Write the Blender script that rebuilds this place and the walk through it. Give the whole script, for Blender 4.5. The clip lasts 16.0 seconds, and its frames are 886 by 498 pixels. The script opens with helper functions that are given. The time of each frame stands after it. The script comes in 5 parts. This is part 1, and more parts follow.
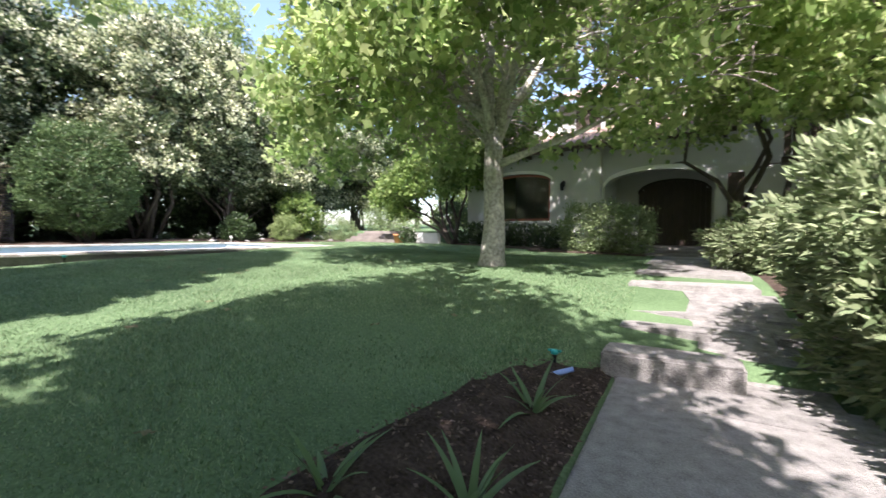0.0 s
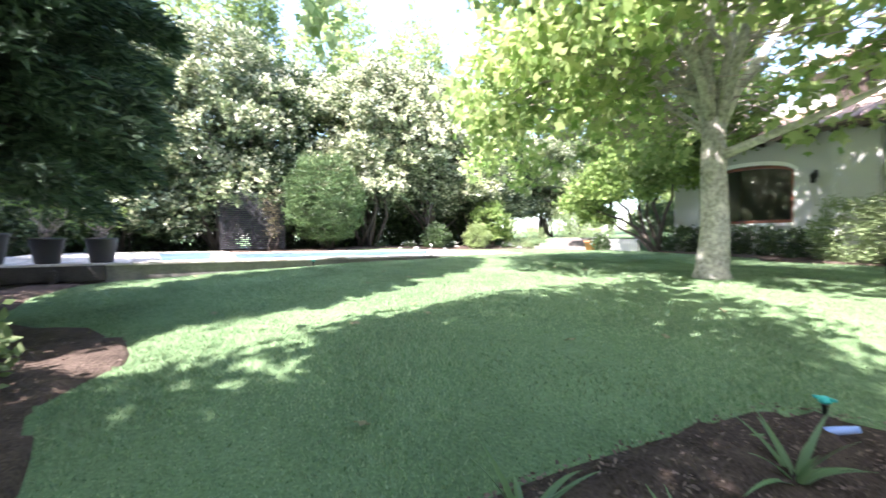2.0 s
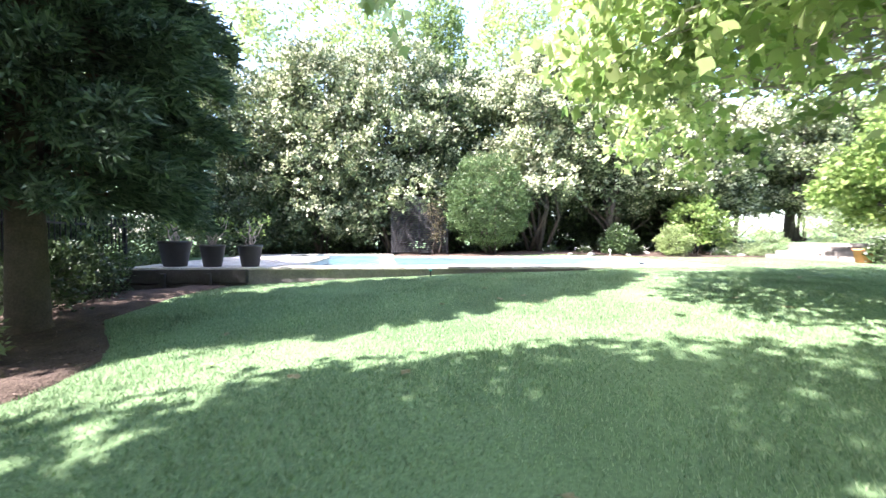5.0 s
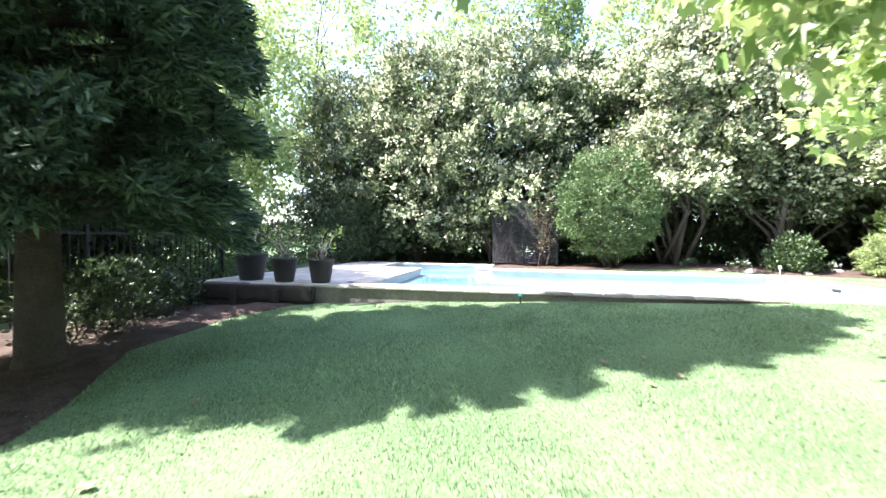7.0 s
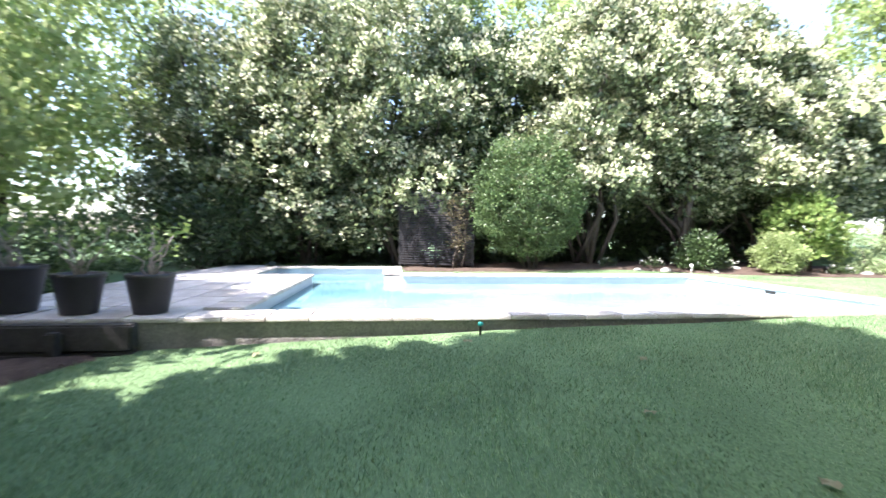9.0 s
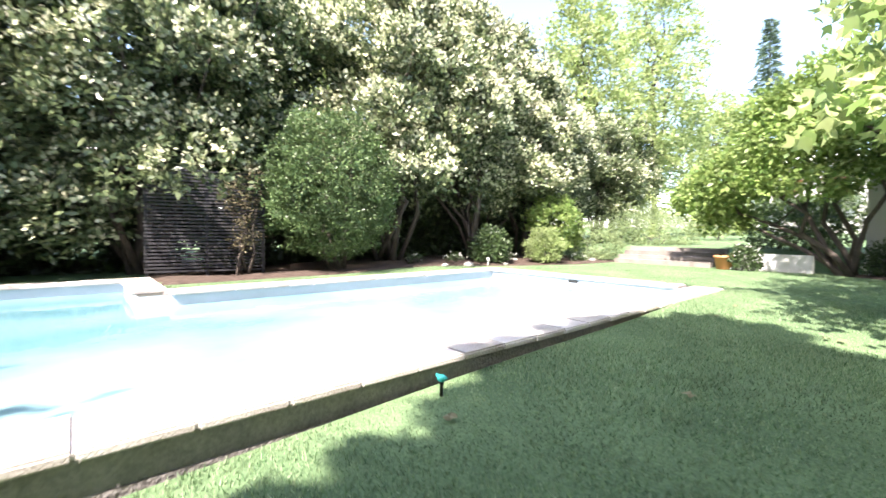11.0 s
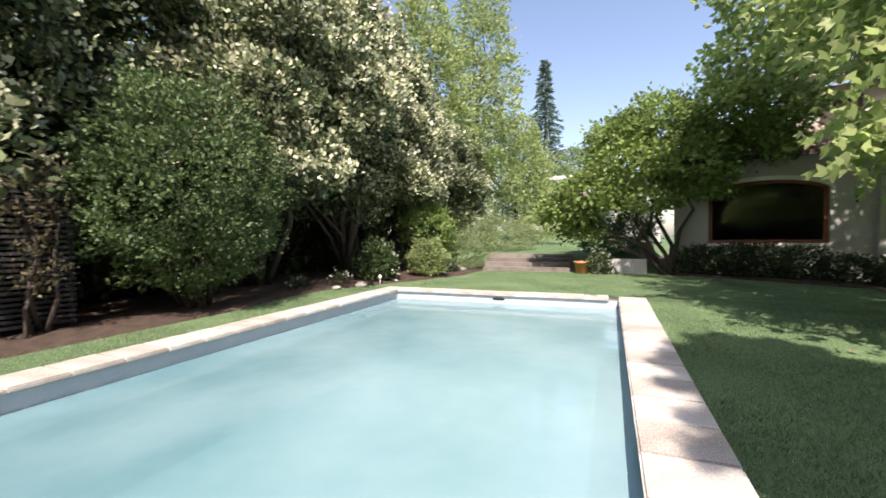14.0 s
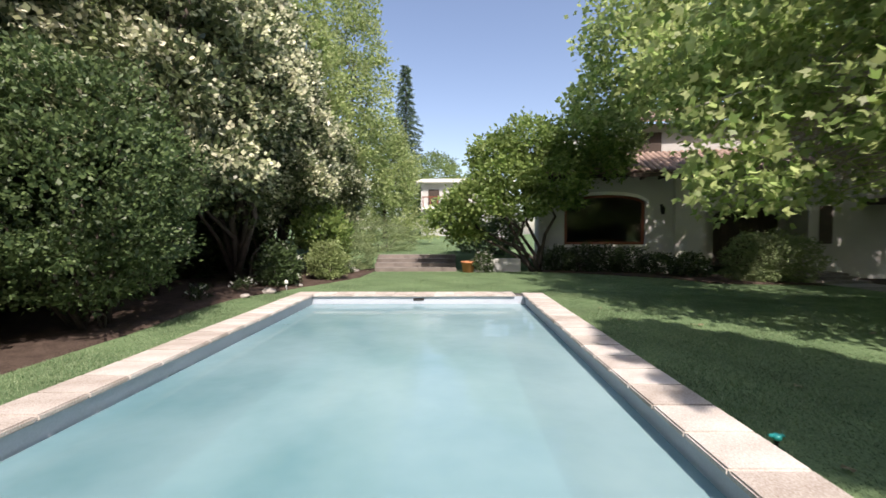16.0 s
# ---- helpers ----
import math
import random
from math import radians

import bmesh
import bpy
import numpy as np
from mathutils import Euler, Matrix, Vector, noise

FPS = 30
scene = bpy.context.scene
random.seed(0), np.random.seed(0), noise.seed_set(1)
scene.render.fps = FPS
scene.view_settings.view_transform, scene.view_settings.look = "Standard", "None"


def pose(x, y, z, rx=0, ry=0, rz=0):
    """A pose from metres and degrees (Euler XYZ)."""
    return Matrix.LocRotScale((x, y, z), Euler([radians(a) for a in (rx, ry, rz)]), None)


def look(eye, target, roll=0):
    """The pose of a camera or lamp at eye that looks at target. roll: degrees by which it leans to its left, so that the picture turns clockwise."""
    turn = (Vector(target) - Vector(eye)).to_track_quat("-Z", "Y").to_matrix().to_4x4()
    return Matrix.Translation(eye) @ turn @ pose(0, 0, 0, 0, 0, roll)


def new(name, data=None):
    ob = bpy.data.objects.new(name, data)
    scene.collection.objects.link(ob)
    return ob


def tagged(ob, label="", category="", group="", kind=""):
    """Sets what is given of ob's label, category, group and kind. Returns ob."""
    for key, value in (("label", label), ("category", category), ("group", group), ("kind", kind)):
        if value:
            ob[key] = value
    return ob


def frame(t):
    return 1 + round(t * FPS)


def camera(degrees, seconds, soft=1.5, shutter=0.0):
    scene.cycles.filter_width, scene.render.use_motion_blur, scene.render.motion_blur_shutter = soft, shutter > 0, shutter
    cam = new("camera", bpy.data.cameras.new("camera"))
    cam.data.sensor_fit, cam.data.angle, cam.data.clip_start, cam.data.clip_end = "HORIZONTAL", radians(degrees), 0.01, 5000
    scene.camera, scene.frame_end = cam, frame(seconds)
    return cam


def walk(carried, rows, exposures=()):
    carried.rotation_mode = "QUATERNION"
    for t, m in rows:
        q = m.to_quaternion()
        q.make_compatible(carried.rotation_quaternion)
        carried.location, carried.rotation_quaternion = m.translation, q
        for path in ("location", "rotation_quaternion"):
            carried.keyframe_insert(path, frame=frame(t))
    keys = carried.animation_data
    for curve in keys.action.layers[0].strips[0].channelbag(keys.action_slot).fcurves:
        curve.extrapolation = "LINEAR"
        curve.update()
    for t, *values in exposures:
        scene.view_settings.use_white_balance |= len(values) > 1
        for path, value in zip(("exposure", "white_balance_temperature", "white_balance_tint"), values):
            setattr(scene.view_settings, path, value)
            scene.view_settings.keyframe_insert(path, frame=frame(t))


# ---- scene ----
cam = camera(93.0, 16.0, shutter=0.5)
PATH = [
    (0, (11.073, -10.498, 0.442), (10.08, -8.763, 0.37), 0.5),
    (0.5, (11.047, -10.445, 0.421), (9.888, -8.816, 0.365), 0.6),
    (1, (10.97, -10.436, 0.417), (9.657, -8.928, 0.37), 0.7),
    (1.5, (10.933, -10.425, 0.435), (9.466, -9.065, 0.397), 0.1),
    (2, (10.903, -10.394, 0.45), (9.266, -9.245, 0.407), 0.0),
    (2.5, (10.894, -10.218, 0.501), (9.09, -9.354, 0.458), 0.2),
    (3, (10.884, -9.902, 0.559), (8.989, -9.265, 0.521), 0.1),
    (5.5, (9.722, -7.548, 0.666), (7.723, -7.512, 0.619), 0.6),
    (6, (9.285, -7.28, 0.749), (7.298, -7.501, 0.704), 0.8),
    (6.5, (8.819, -7.205, 0.833), (6.841, -7.496, 0.8), 0.5),
    (7, (8.281, -7.264, 0.902), (6.307, -7.587, 0.862), 0.8),
    (7.5, (7.691, -7.403, 0.935), (5.72, -7.742, 0.885), 0.9),
    (8, (7.061, -7.604, 0.959), (5.079, -7.863, 0.906), 0.9),
    (8.5, (6.418, -7.872, 0.975), (4.42, -7.929, 0.923), 0.7),
    (9, (5.709, -8.149, 0.992), (3.723, -7.919, 0.935), 0.8),
    (9.5, (5.03, -8.473, 1.002), (3.102, -7.944, 0.945), 0.7),
    (10, (4.373, -8.76, 1.009), (2.554, -7.933, 0.951), 0.4),
    (12.5, (1.164, -9.446, 1.071), (0.117, -7.744, 0.989), 0.6),
    (13, (0.603, -9.511, 1.15), (-0.361, -7.76, 1.071), 0.0),
    (13.5, (0.15, -9.505, 1.242), (-0.744, -7.718, 1.174), -0.4),
    (14, (-0.174, -9.459, 1.328), (-0.914, -7.601, 1.27), -0.5),
    (14.5, (-0.549, -9.526, 1.388), (-1.084, -7.6, 1.322), -0.3),
    (15, (-0.961, -9.741, 1.416), (-1.327, -7.776, 1.35), -0.4),
    (15.5, (-1.38, -10.034, 1.45), (-1.602, -8.047, 1.386), -0.4),
    (16, (-1.749, -10.308, 1.499), (-1.793, -8.31, 1.427), -0.2),
]
EXPOSURES = [(0.0, 1.6, 6300, 21), (0.6, 2.35, 6300, 21), (1.5, 2.75, 6200, 21), (5.5, 2.85, 6200, 21), (8.0, 2.6, 6200, 18), (10.2, 2.4, 6400, 18), (12.5, 1.7, 7100, 22), (13.2, 1.15, 7100, 22), (14.0, 0.88, 7000, 20), (16.0, 0.57, 6950, 20)]
walk(cam, [(t, look(eye, target, roll)) for t, eye, target, roll in PATH], EXPOSURES)

# ---- world and sun ----
SUN_EL, SUN_AZ = 52.0, 160.5  # azimuth from +y towards +x
world = bpy.data.worlds.new("sky")
scene.world = world
world.use_nodes = True
wn = world.node_tree
sky = wn.nodes.new("ShaderNodeTexSky")
sky.sky_type, sky.sun_disc = "NISHITA", False
sky.sun_elevation, sky.sun_rotation = radians(SUN_EL), radians(SUN_AZ)
sky.air_density, sky.dust_density = 1.0, 1.5
wn.links.new(sky.outputs[0], wn.nodes["Background"].inputs[0])
wn.nodes["Background"].inputs[1].default_value = 0.15
sun_data = bpy.data.lights.new("sun", "SUN")
sun_data.energy, sun_data.angle, sun_data.color = 5.0, radians(0.55), (1.0, 0.95, 0.87)
sun = new("sun", sun_data)
ca, sa, ce, se = math.cos(radians(SUN_AZ)), math.sin(radians(SUN_AZ)), math.cos(radians(SUN_EL)), math.sin(radians(SUN_EL))
sun.matrix_world = look((40 * sa * ce, 40 * ca * ce, 40 * se), (0, 0, 0))


# ---- materials ----
def node_mat(name, base, rough=0.7, var=(0.75, 1.25), scale=6.0, fine=60.0, bump=0.2, hue=None, metallic=0.0, spec=0.5):
    """Base colour varied at a coarse and a fine scale, with a fine relief."""
    m = bpy.data.materials.new(name)
    m.use_nodes = True
    nt = m.node_tree
    n, l = nt.nodes, nt.links
    bs = n["Principled BSDF"]
    bs.inputs["Roughness"].default_value, bs.inputs["Metallic"].default_value = rough, metallic
    bs.inputs["Specular IOR Level"].default_value = spec
    co = n.new("ShaderNodeTexCoord")
    a, b = n.new("ShaderNodeTexNoise"), n.new("ShaderNodeTexNoise")
    a.inputs["Scale"].default_value, b.inputs["Scale"].default_value = scale, fine
    a.inputs["Detail"].default_value, b.inputs["Detail"].default_value = 5, 4
    info = n.new("ShaderNodeObjectInfo")
    for x in (a, b):
        l.new(co.outputs["Object"], x.inputs["Vector"])
    ramp = n.new("ShaderNodeValToRGB")
    ramp.color_ramp.elements[0].position, ramp.color_ramp.elements[1].position = 0.28, 0.72
    c0 = [min(1, c * var[0]) for c in base]
    c1 = [min(1, c * var[1]) for c in (hue or base)]
    ramp.color_ramp.elements[0].color, ramp.color_ramp.elements[1].color = (*c0, 1), (*c1, 1)
    mix = n.new("ShaderNodeMath")
    mix.operation = "MULTIPLY_ADD"
    mix.inputs[1].default_value = 0.45
    half = n.new("ShaderNodeMath")
    half.operation = "MULTIPLY_ADD"
    half.inputs[1].default_value = 0.55
    l.new(b.outputs[0], half.inputs[0])
    half.inputs[2].default_value = 0.0
    l.new(a.outputs[0], mix.inputs[0])
    l.new(half.outputs[0], mix.inputs[2])
    rnd = n.new("ShaderNodeMath")
    rnd.operation = "MULTIPLY_ADD"
    rnd.inputs[1].default_value = 0.16
    l.new(info.outputs["Random"], rnd.inputs[0])
    sub = n.new("ShaderNodeMath")
    sub.inputs[1].default_value = -0.08
    l.new(mix.outputs[0], sub.inputs[0])
    l.new(sub.outputs[0], rnd.inputs[2])
    l.new(rnd.outputs[0], ramp.inputs[0])
    l.new(ramp.outputs[0], bs.inputs["Base Color"])
    bp = n.new("ShaderNodeBump")
    bp.inputs["Strength"].default_value, bp.inputs["Distance"].default_value = bump, 0.02
    l.new(b.outputs[0], bp.inputs["Height"])
    l.new(bp.outputs[0], bs.inputs["Normal"])
    return m


def leaf_mat(name, dark, light, rough=0.45, through_light=0.4, gloss=0.4):
    """Leaf: each leaf takes its own tint; light passes through it."""
    m = bpy.data.materials.new(name)
    m.use_nodes = True
    nt = m.node_tree
    n, l = nt.nodes, nt.links
    bs, out = n["Principled BSDF"], n["Material Output"]
    bs.inputs["Roughness"].default_value, bs.inputs["Specular IOR Level"].default_value = rough, gloss
    geo, ramp = n.new("ShaderNodeNewGeometry"), n.new("ShaderNodeValToRGB")
    ramp.color_ramp.elements[0].color, ramp.color_ramp.elements[1].color = (*dark, 1), (*light, 1)
    l.new(geo.outputs["Random Per Island"], ramp.inputs[0])
    co, big = n.new("ShaderNodeTexCoord"), n.new("ShaderNodeTexNoise")
    big.inputs["Scale"].default_value = 0.9
    l.new(co.outputs["Object"], big.inputs["Vector"])
    hsv = n.new("ShaderNodeHueSaturation")
    val = n.new("ShaderNodeMapRange")
    val.inputs[1].default_value, val.inputs[2].default_value = 0.3, 0.7
    val.inputs[3].default_value, val.inputs[4].default_value = 0.75, 1.3
    l.new(big.outputs[0], val.inputs[0])
    l.new(val.outputs[0], hsv.inputs["Value"])
    l.new(ramp.outputs[0], hsv.inputs["Color"])
    l.new(hsv.outputs[0], bs.inputs["Base Color"])
    tr, mx = n.new("ShaderNodeBsdfTranslucent"), n.new("ShaderNodeMixShader")
    mx.inputs[0].default_value = through_light
    l.new(hsv.outputs[0], tr.inputs[0])
    l.new(bs.outputs[0], mx.inputs[1])
    l.new(tr.outputs[0], mx.inputs[2])
    l.new(mx.outputs[0], out.inputs[0])
    return m


LAWN = node_mat("lawn_soil", (0.07, 0.13, 0.06), 0.95, (0.5, 1.35), 0.8, 45, 0.6, hue=(0.12, 0.18, 0.09), spec=0.1)
BLADE = leaf_mat("grass_blade", (0.09, 0.18, 0.08), (0.32, 0.40, 0.24), 0.6, 0.35, 0.2)
SOIL = node_mat("mulch_soil", (0.04, 0.028, 0.022), 0.95, (0.4, 1.5), 5, 40, 1.0, hue=(0.07, 0.052, 0.042), spec=0.1)
CHIP = node_mat("bark_chip", (0.12, 0.09, 0.075), 0.9, (0.3, 1.9), 3, 30, 0.3, spec=0.1)
STONE = node_mat("coping_stone", (0.42, 0.35, 0.285), 0.8, (0.62, 1.2), 2.6, 70, 0.35, hue=(0.54, 0.515, 0.49))
GREYSTONE = node_mat("rough_plinth", (0.20, 0.185, 0.17), 0.9, (0.45, 1.3), 5, 35, 0.8)
CONCRETE = node_mat("exposed_aggregate", (0.24, 0.23, 0.215), 0.9, (0.35, 1.45), 9, 85, 1.0, hue=(0.29, 0.275, 0.26))
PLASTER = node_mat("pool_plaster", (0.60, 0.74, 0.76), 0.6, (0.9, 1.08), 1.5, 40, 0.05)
# lowered from the walls' sunlit white to a blue-grey that includes their shade
POOLWHITE = node_mat("shade_toned_pool_band", (0.41, 0.46, 0.52), 0.55, (0.88, 1.1), 3, 50, 0.05)
STUCCO = node_mat("white_stucco", (0.5, 0.5, 0.485), 0.9, (0.88, 1.08), 1.2, 90, 0.25)
TRIMW = node_mat("white_trim", (0.8, 0.79, 0.76), 0.8, (0.92, 1.05), 2, 60, 0.1)
REDWOOD = node_mat("red_timber", (0.22, 0.065, 0.035), 0.5, (0.7, 1.3), 4, 50, 0.15)
DARKWOOD = node_mat("dark_timber", (0.045, 0.03, 0.022), 0.6, (0.6, 1.5), 5, 70, 0.3)
# dark slats, lowered further so the colour carries the screen's shade
SLATM = node_mat("dark_shaded_slat", (0.02, 0.019, 0.023), 0.7, (0.6, 1.5), 6, 80, 0.3)
SLEEPER = node_mat("weathered_sleeper", (0.2, 0.175, 0.155), 0.9, (0.5, 1.4), 4, 60, 0.5)
ROOFTILE = node_mat("clay_tile", (0.24, 0.15, 0.12), 0.85, (0.5, 1.4), 3, 40, 0.3, hue=(0.31, 0.23, 0.19))
TERRA = node_mat("terracotta", (0.48, 0.2, 0.09), 0.8, (0.75, 1.2), 5, 60, 0.15)
POTM = node_mat("dark_pot", (0.025, 0.023, 0.025), 0.45, (0.7, 1.5), 4, 50, 0.1)
BLACKWALL = node_mat("shade_dark_retaining", (0.03, 0.027, 0.026), 0.85, (0.5, 1.8), 4, 30, 0.5)
IRON = node_mat("black_iron", (0.02, 0.02, 0.022), 0.5, (0.7, 1.4), 4, 60, 0.1, metallic=0.3)
TEAL = node_mat("teal_plastic", (0.02, 0.38, 0.36), 0.4, (0.9, 1.1), 4, 50, 0.02)
BLUEPL = node_mat("blue_plastic", (0.25, 0.36, 0.66), 0.4, (0.9, 1.1), 4, 50, 0.02)
YELLOW = node_mat("dull_yellow_paint", (0.45, 0.42, 0.16), 0.7, (0.8, 1.15), 6, 50, 0.1)
GREYPL = node_mat("grey_plastic", (0.45, 0.46, 0.47), 0.5, (0.9, 1.1), 4, 50, 0.02)
PALEBARK = node_mat("pale_flaking_bark", (0.40, 0.36, 0.32), 0.9, (0.22, 1.5), 5, 16, 0.8, hue=(0.52, 0.49, 0.44))
BARK = node_mat("brown_bark", (0.075, 0.06, 0.05), 0.95, (0.5, 1.5), 8, 40, 0.9)
TWIGM = node_mat("dry_twig", (0.36, 0.29, 0.28), 0.9, (0.6, 1.4), 5, 40, 0.3)
# dark tone puts the dimness of the interior into its surfaces
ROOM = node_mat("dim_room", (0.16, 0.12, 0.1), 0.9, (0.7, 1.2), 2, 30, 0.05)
ROCK = node_mat("garden_rock", (0.3, 0.28, 0.26), 0.9, (0.6, 1.4), 4, 30, 0.5)
SKIM = node_mat("skimmer_black", (0.02, 0.02, 0.02), 0.5, (0.8, 1.2), 4, 30, 0.05)

L_VIB = leaf_mat("laurel_leaf", (0.04, 0.066, 0.026), (0.19, 0.23, 0.11), 0.35, 0.3, 0.6)
L_CREAM = leaf_mat("cream_blossom", (0.42, 0.46, 0.26), (0.76, 0.74, 0.56), 0.7, 0.35, 0.2)
L_BOX = leaf_mat("box_leaf", (0.04, 0.075, 0.028), (0.135, 0.2, 0.075), 0.45, 0.3, 0.4)
L_BALL = leaf_mat("pale_box_leaf", (0.13, 0.19, 0.06), (0.30, 0.36, 0.16), 0.5, 0.3, 0.4)
L_GREY = leaf_mat("grey_green_leaf", (0.12, 0.18, 0.07), (0.27, 0.33, 0.17), 0.6, 0.3, 0.3)
L_MAPLE = leaf_mat("maple_leaf", (0.18, 0.29, 0.08), (0.52, 0.59, 0.27), 0.45, 0.68, 0.5)
L_LIGHT = leaf_mat("poplar_leaf", (0.18, 0.26, 0.08), (0.42, 0.48, 0.22), 0.45, 0.5, 0.4)
L_TREE = leaf_mat("wood_leaf", (0.09, 0.15, 0.05), (0.24, 0.32, 0.12), 0.5, 0.45, 0.35)
L_FIR = leaf_mat("fir_needle", (0.028, 0.056, 0.038), (0.14, 0.205, 0.13), 0.6, 0.1, 0.25)
L_JUN = leaf_mat("juniper_spray", (0.13, 0.19, 0.085), (0.38, 0.43, 0.25), 0.6, 0.3, 0.25)
L_WIS = leaf_mat("wisteria_leaf", (0.1, 0.18, 0.045), (0.31, 0.4, 0.13), 0.5, 0.45, 0.35)
# for dark plants, and for foliage whose shade is put into the colour
L_DARK = leaf_mat("dark_and_shaded_leaf", (0.02, 0.04, 0.015), (0.07, 0.11, 0.04), 0.4, 0.25, 0.5)
L_STRAP = leaf_mat("strap_leaf", (0.09, 0.17, 0.07), (0.19, 0.28, 0.13), 0.45, 0.3, 0.4)
L_WHITE = leaf_mat("white_petal", (0.7, 0.7, 0.66), (0.85, 0.84, 0.8), 0.7, 0.3, 0.2)
L_RED = leaf_mat("russet_leaf", (0.11, 0.09, 0.05), (0.25, 0.22, 0.13), 0.6, 0.3, 0.3)

# still, faintly milky pool water
WATER = bpy.data.materials.new("pool_water")
WATER.use_nodes = True
_n, _l = WATER.node_tree.nodes, WATER.node_tree.links
_n.remove(_n["Principled BSDF"])
_d, _t, _g = _n.new("ShaderNodeBsdfDiffuse"), _n.new("ShaderNodeBsdfTransparent"), _n.new("ShaderNodeBsdfGlossy")
_d.inputs[0].default_value, _t.inputs[0].default_value = (0.34, 0.52, 0.56, 1), (0.6, 0.8, 0.83, 1)
_g.inputs["Roughness"].default_value = 0.03
_m1, _m2, _f = _n.new("ShaderNodeMixShader"), _n.new("ShaderNodeMixShader"), _n.new("ShaderNodeFresnel")
_f.inputs[0].default_value = 1.33
_m1.inputs[0].default_value = 0.72
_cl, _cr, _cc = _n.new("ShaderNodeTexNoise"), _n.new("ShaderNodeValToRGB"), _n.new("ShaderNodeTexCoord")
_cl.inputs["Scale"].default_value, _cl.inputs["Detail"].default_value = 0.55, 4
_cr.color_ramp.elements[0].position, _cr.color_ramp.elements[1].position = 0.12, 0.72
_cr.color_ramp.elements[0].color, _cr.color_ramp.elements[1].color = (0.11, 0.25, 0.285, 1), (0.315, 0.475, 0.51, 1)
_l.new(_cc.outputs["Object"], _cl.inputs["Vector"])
# tint darkens towards deck and back: shade and sun glare put into the colour
_sx, _dy, _ad = _n.new("ShaderNodeSeparateXYZ"), _n.new("ShaderNodeMapRange"), _n.new("ShaderNodeMath")
_dy.inputs[1].default_value, _dy.inputs[2].default_value = -6.5, 3.0
_dy.inputs[3].default_value, _dy.inputs[4].default_value = -0.2, 0.08
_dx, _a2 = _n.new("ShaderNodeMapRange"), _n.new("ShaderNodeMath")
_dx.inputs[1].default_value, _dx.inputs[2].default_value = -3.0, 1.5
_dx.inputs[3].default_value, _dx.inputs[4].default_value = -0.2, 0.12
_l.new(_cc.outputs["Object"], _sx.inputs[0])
_l.new(_sx.outputs[1], _dy.inputs[0])
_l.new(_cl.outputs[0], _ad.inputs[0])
_l.new(_dy.outputs[0], _ad.inputs[1])
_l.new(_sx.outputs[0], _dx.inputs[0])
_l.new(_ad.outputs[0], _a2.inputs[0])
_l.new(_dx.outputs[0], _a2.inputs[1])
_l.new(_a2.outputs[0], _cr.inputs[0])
_l.new(_cr.outputs[0], _d.inputs[0])
_w, _b, _c = _n.new("ShaderNodeTexNoise"), _n.new("ShaderNodeBump"), _n.new("ShaderNodeTexCoord")
_w.inputs["Scale"].default_value, _w.inputs["Detail"].default_value = 3.2, 3
_b.inputs["Strength"].default_value, _b.inputs["Distance"].default_value = 0.12, 0.05
_l.new(_c.outputs["Object"], _w.inputs["Vector"])
_l.new(_w.outputs[0], _b.inputs["Height"])
for _s in (_g, _f):
    _l.new(_b.outputs[0], _s.inputs["Normal"])
_l.new(_d.outputs[0], _m1.inputs[2])
_l.new(_t.outputs[0], _m1.inputs[1])
_l.new(_f.outputs[0], _m2.inputs[0])
_l.new(_m1.outputs[0], _m2.inputs[1])
_l.new(_g.outputs[0], _m2.inputs[2])
_l.new(_m2.outputs[0], _n["Material Output"].inputs[0])

GLASS = bpy.data.materials.new("window_glass")
GLASS.use_nodes = True
_n, _l = GLASS.node_tree.nodes, GLASS.node_tree.links
_n.remove(_n["Principled BSDF"])
_t, _g, _m, _f = _n.new("ShaderNodeBsdfTransparent"), _n.new("ShaderNodeBsdfGlossy"), _n.new("ShaderNodeMixShader"), _n.new("ShaderNodeFresnel")
_t.inputs[0].default_value, _g.inputs["Roughness"].default_value, _f.inputs[0].default_value = (0.75, 0.78, 0.76, 1), 0.01, 1.7
_l.new(_f.outputs[0], _m.inputs[0])
_l.new(_t.outputs[0], _m.inputs[1])
_l.new(_g.outputs[0], _m.inputs[2])
_l.new(_m.outputs[0], _n["Material Output"].inputs[0])


# ---- helpers for shapes ----
def thing(name, label, category, at=(0, 0, 0), group="", kind=""):
    ob = new(name)
    ob.location = at
    ob.empty_display_size = 0.1
    return tagged(ob, label, category, group, kind)


def part(name, bm, material, parent=None, label=""):
    me = bpy.data.meshes.new(name)
    bmesh.ops.recalc_face_normals(bm, faces=bm.faces)
    bm.to_mesh(me)
    bm.free()
    me.materials.append(material)
    ob = new(name, me)
    ob.parent = parent
    if label:
        tagged(ob, label)
    return ob


def piece(name, me, m, parent):
    """One more object on a shared mesh."""
    ob = new(name, me)
    ob.parent = parent
    ob.matrix_basis = m
    return ob


def box(bm, x0, x1, y0, y1, z0, z1, bevel=0.0):
    vs = [bm.verts.new((x, y, z)) for z in (z0, z1) for x, y in ((x0, y0), (x1, y0), (x1, y1), (x0, y1))]
    fs = [bm.faces.new([vs[i] for i in q]) for q in ((3, 2, 1, 0), (4, 5, 6, 7), (0, 1, 5, 4), (1, 2, 6, 5), (2, 3, 7, 6), (3, 0, 4, 7))]
    if bevel:
        es = list({e for f in fs for e in f.edges})
        bmesh.ops.bevel(bm, geom=es, offset=bevel, segments=2, affect="EDGES")
    return bm


def boxed(*a, **k):
    return box(bmesh.new(), *a, **k)


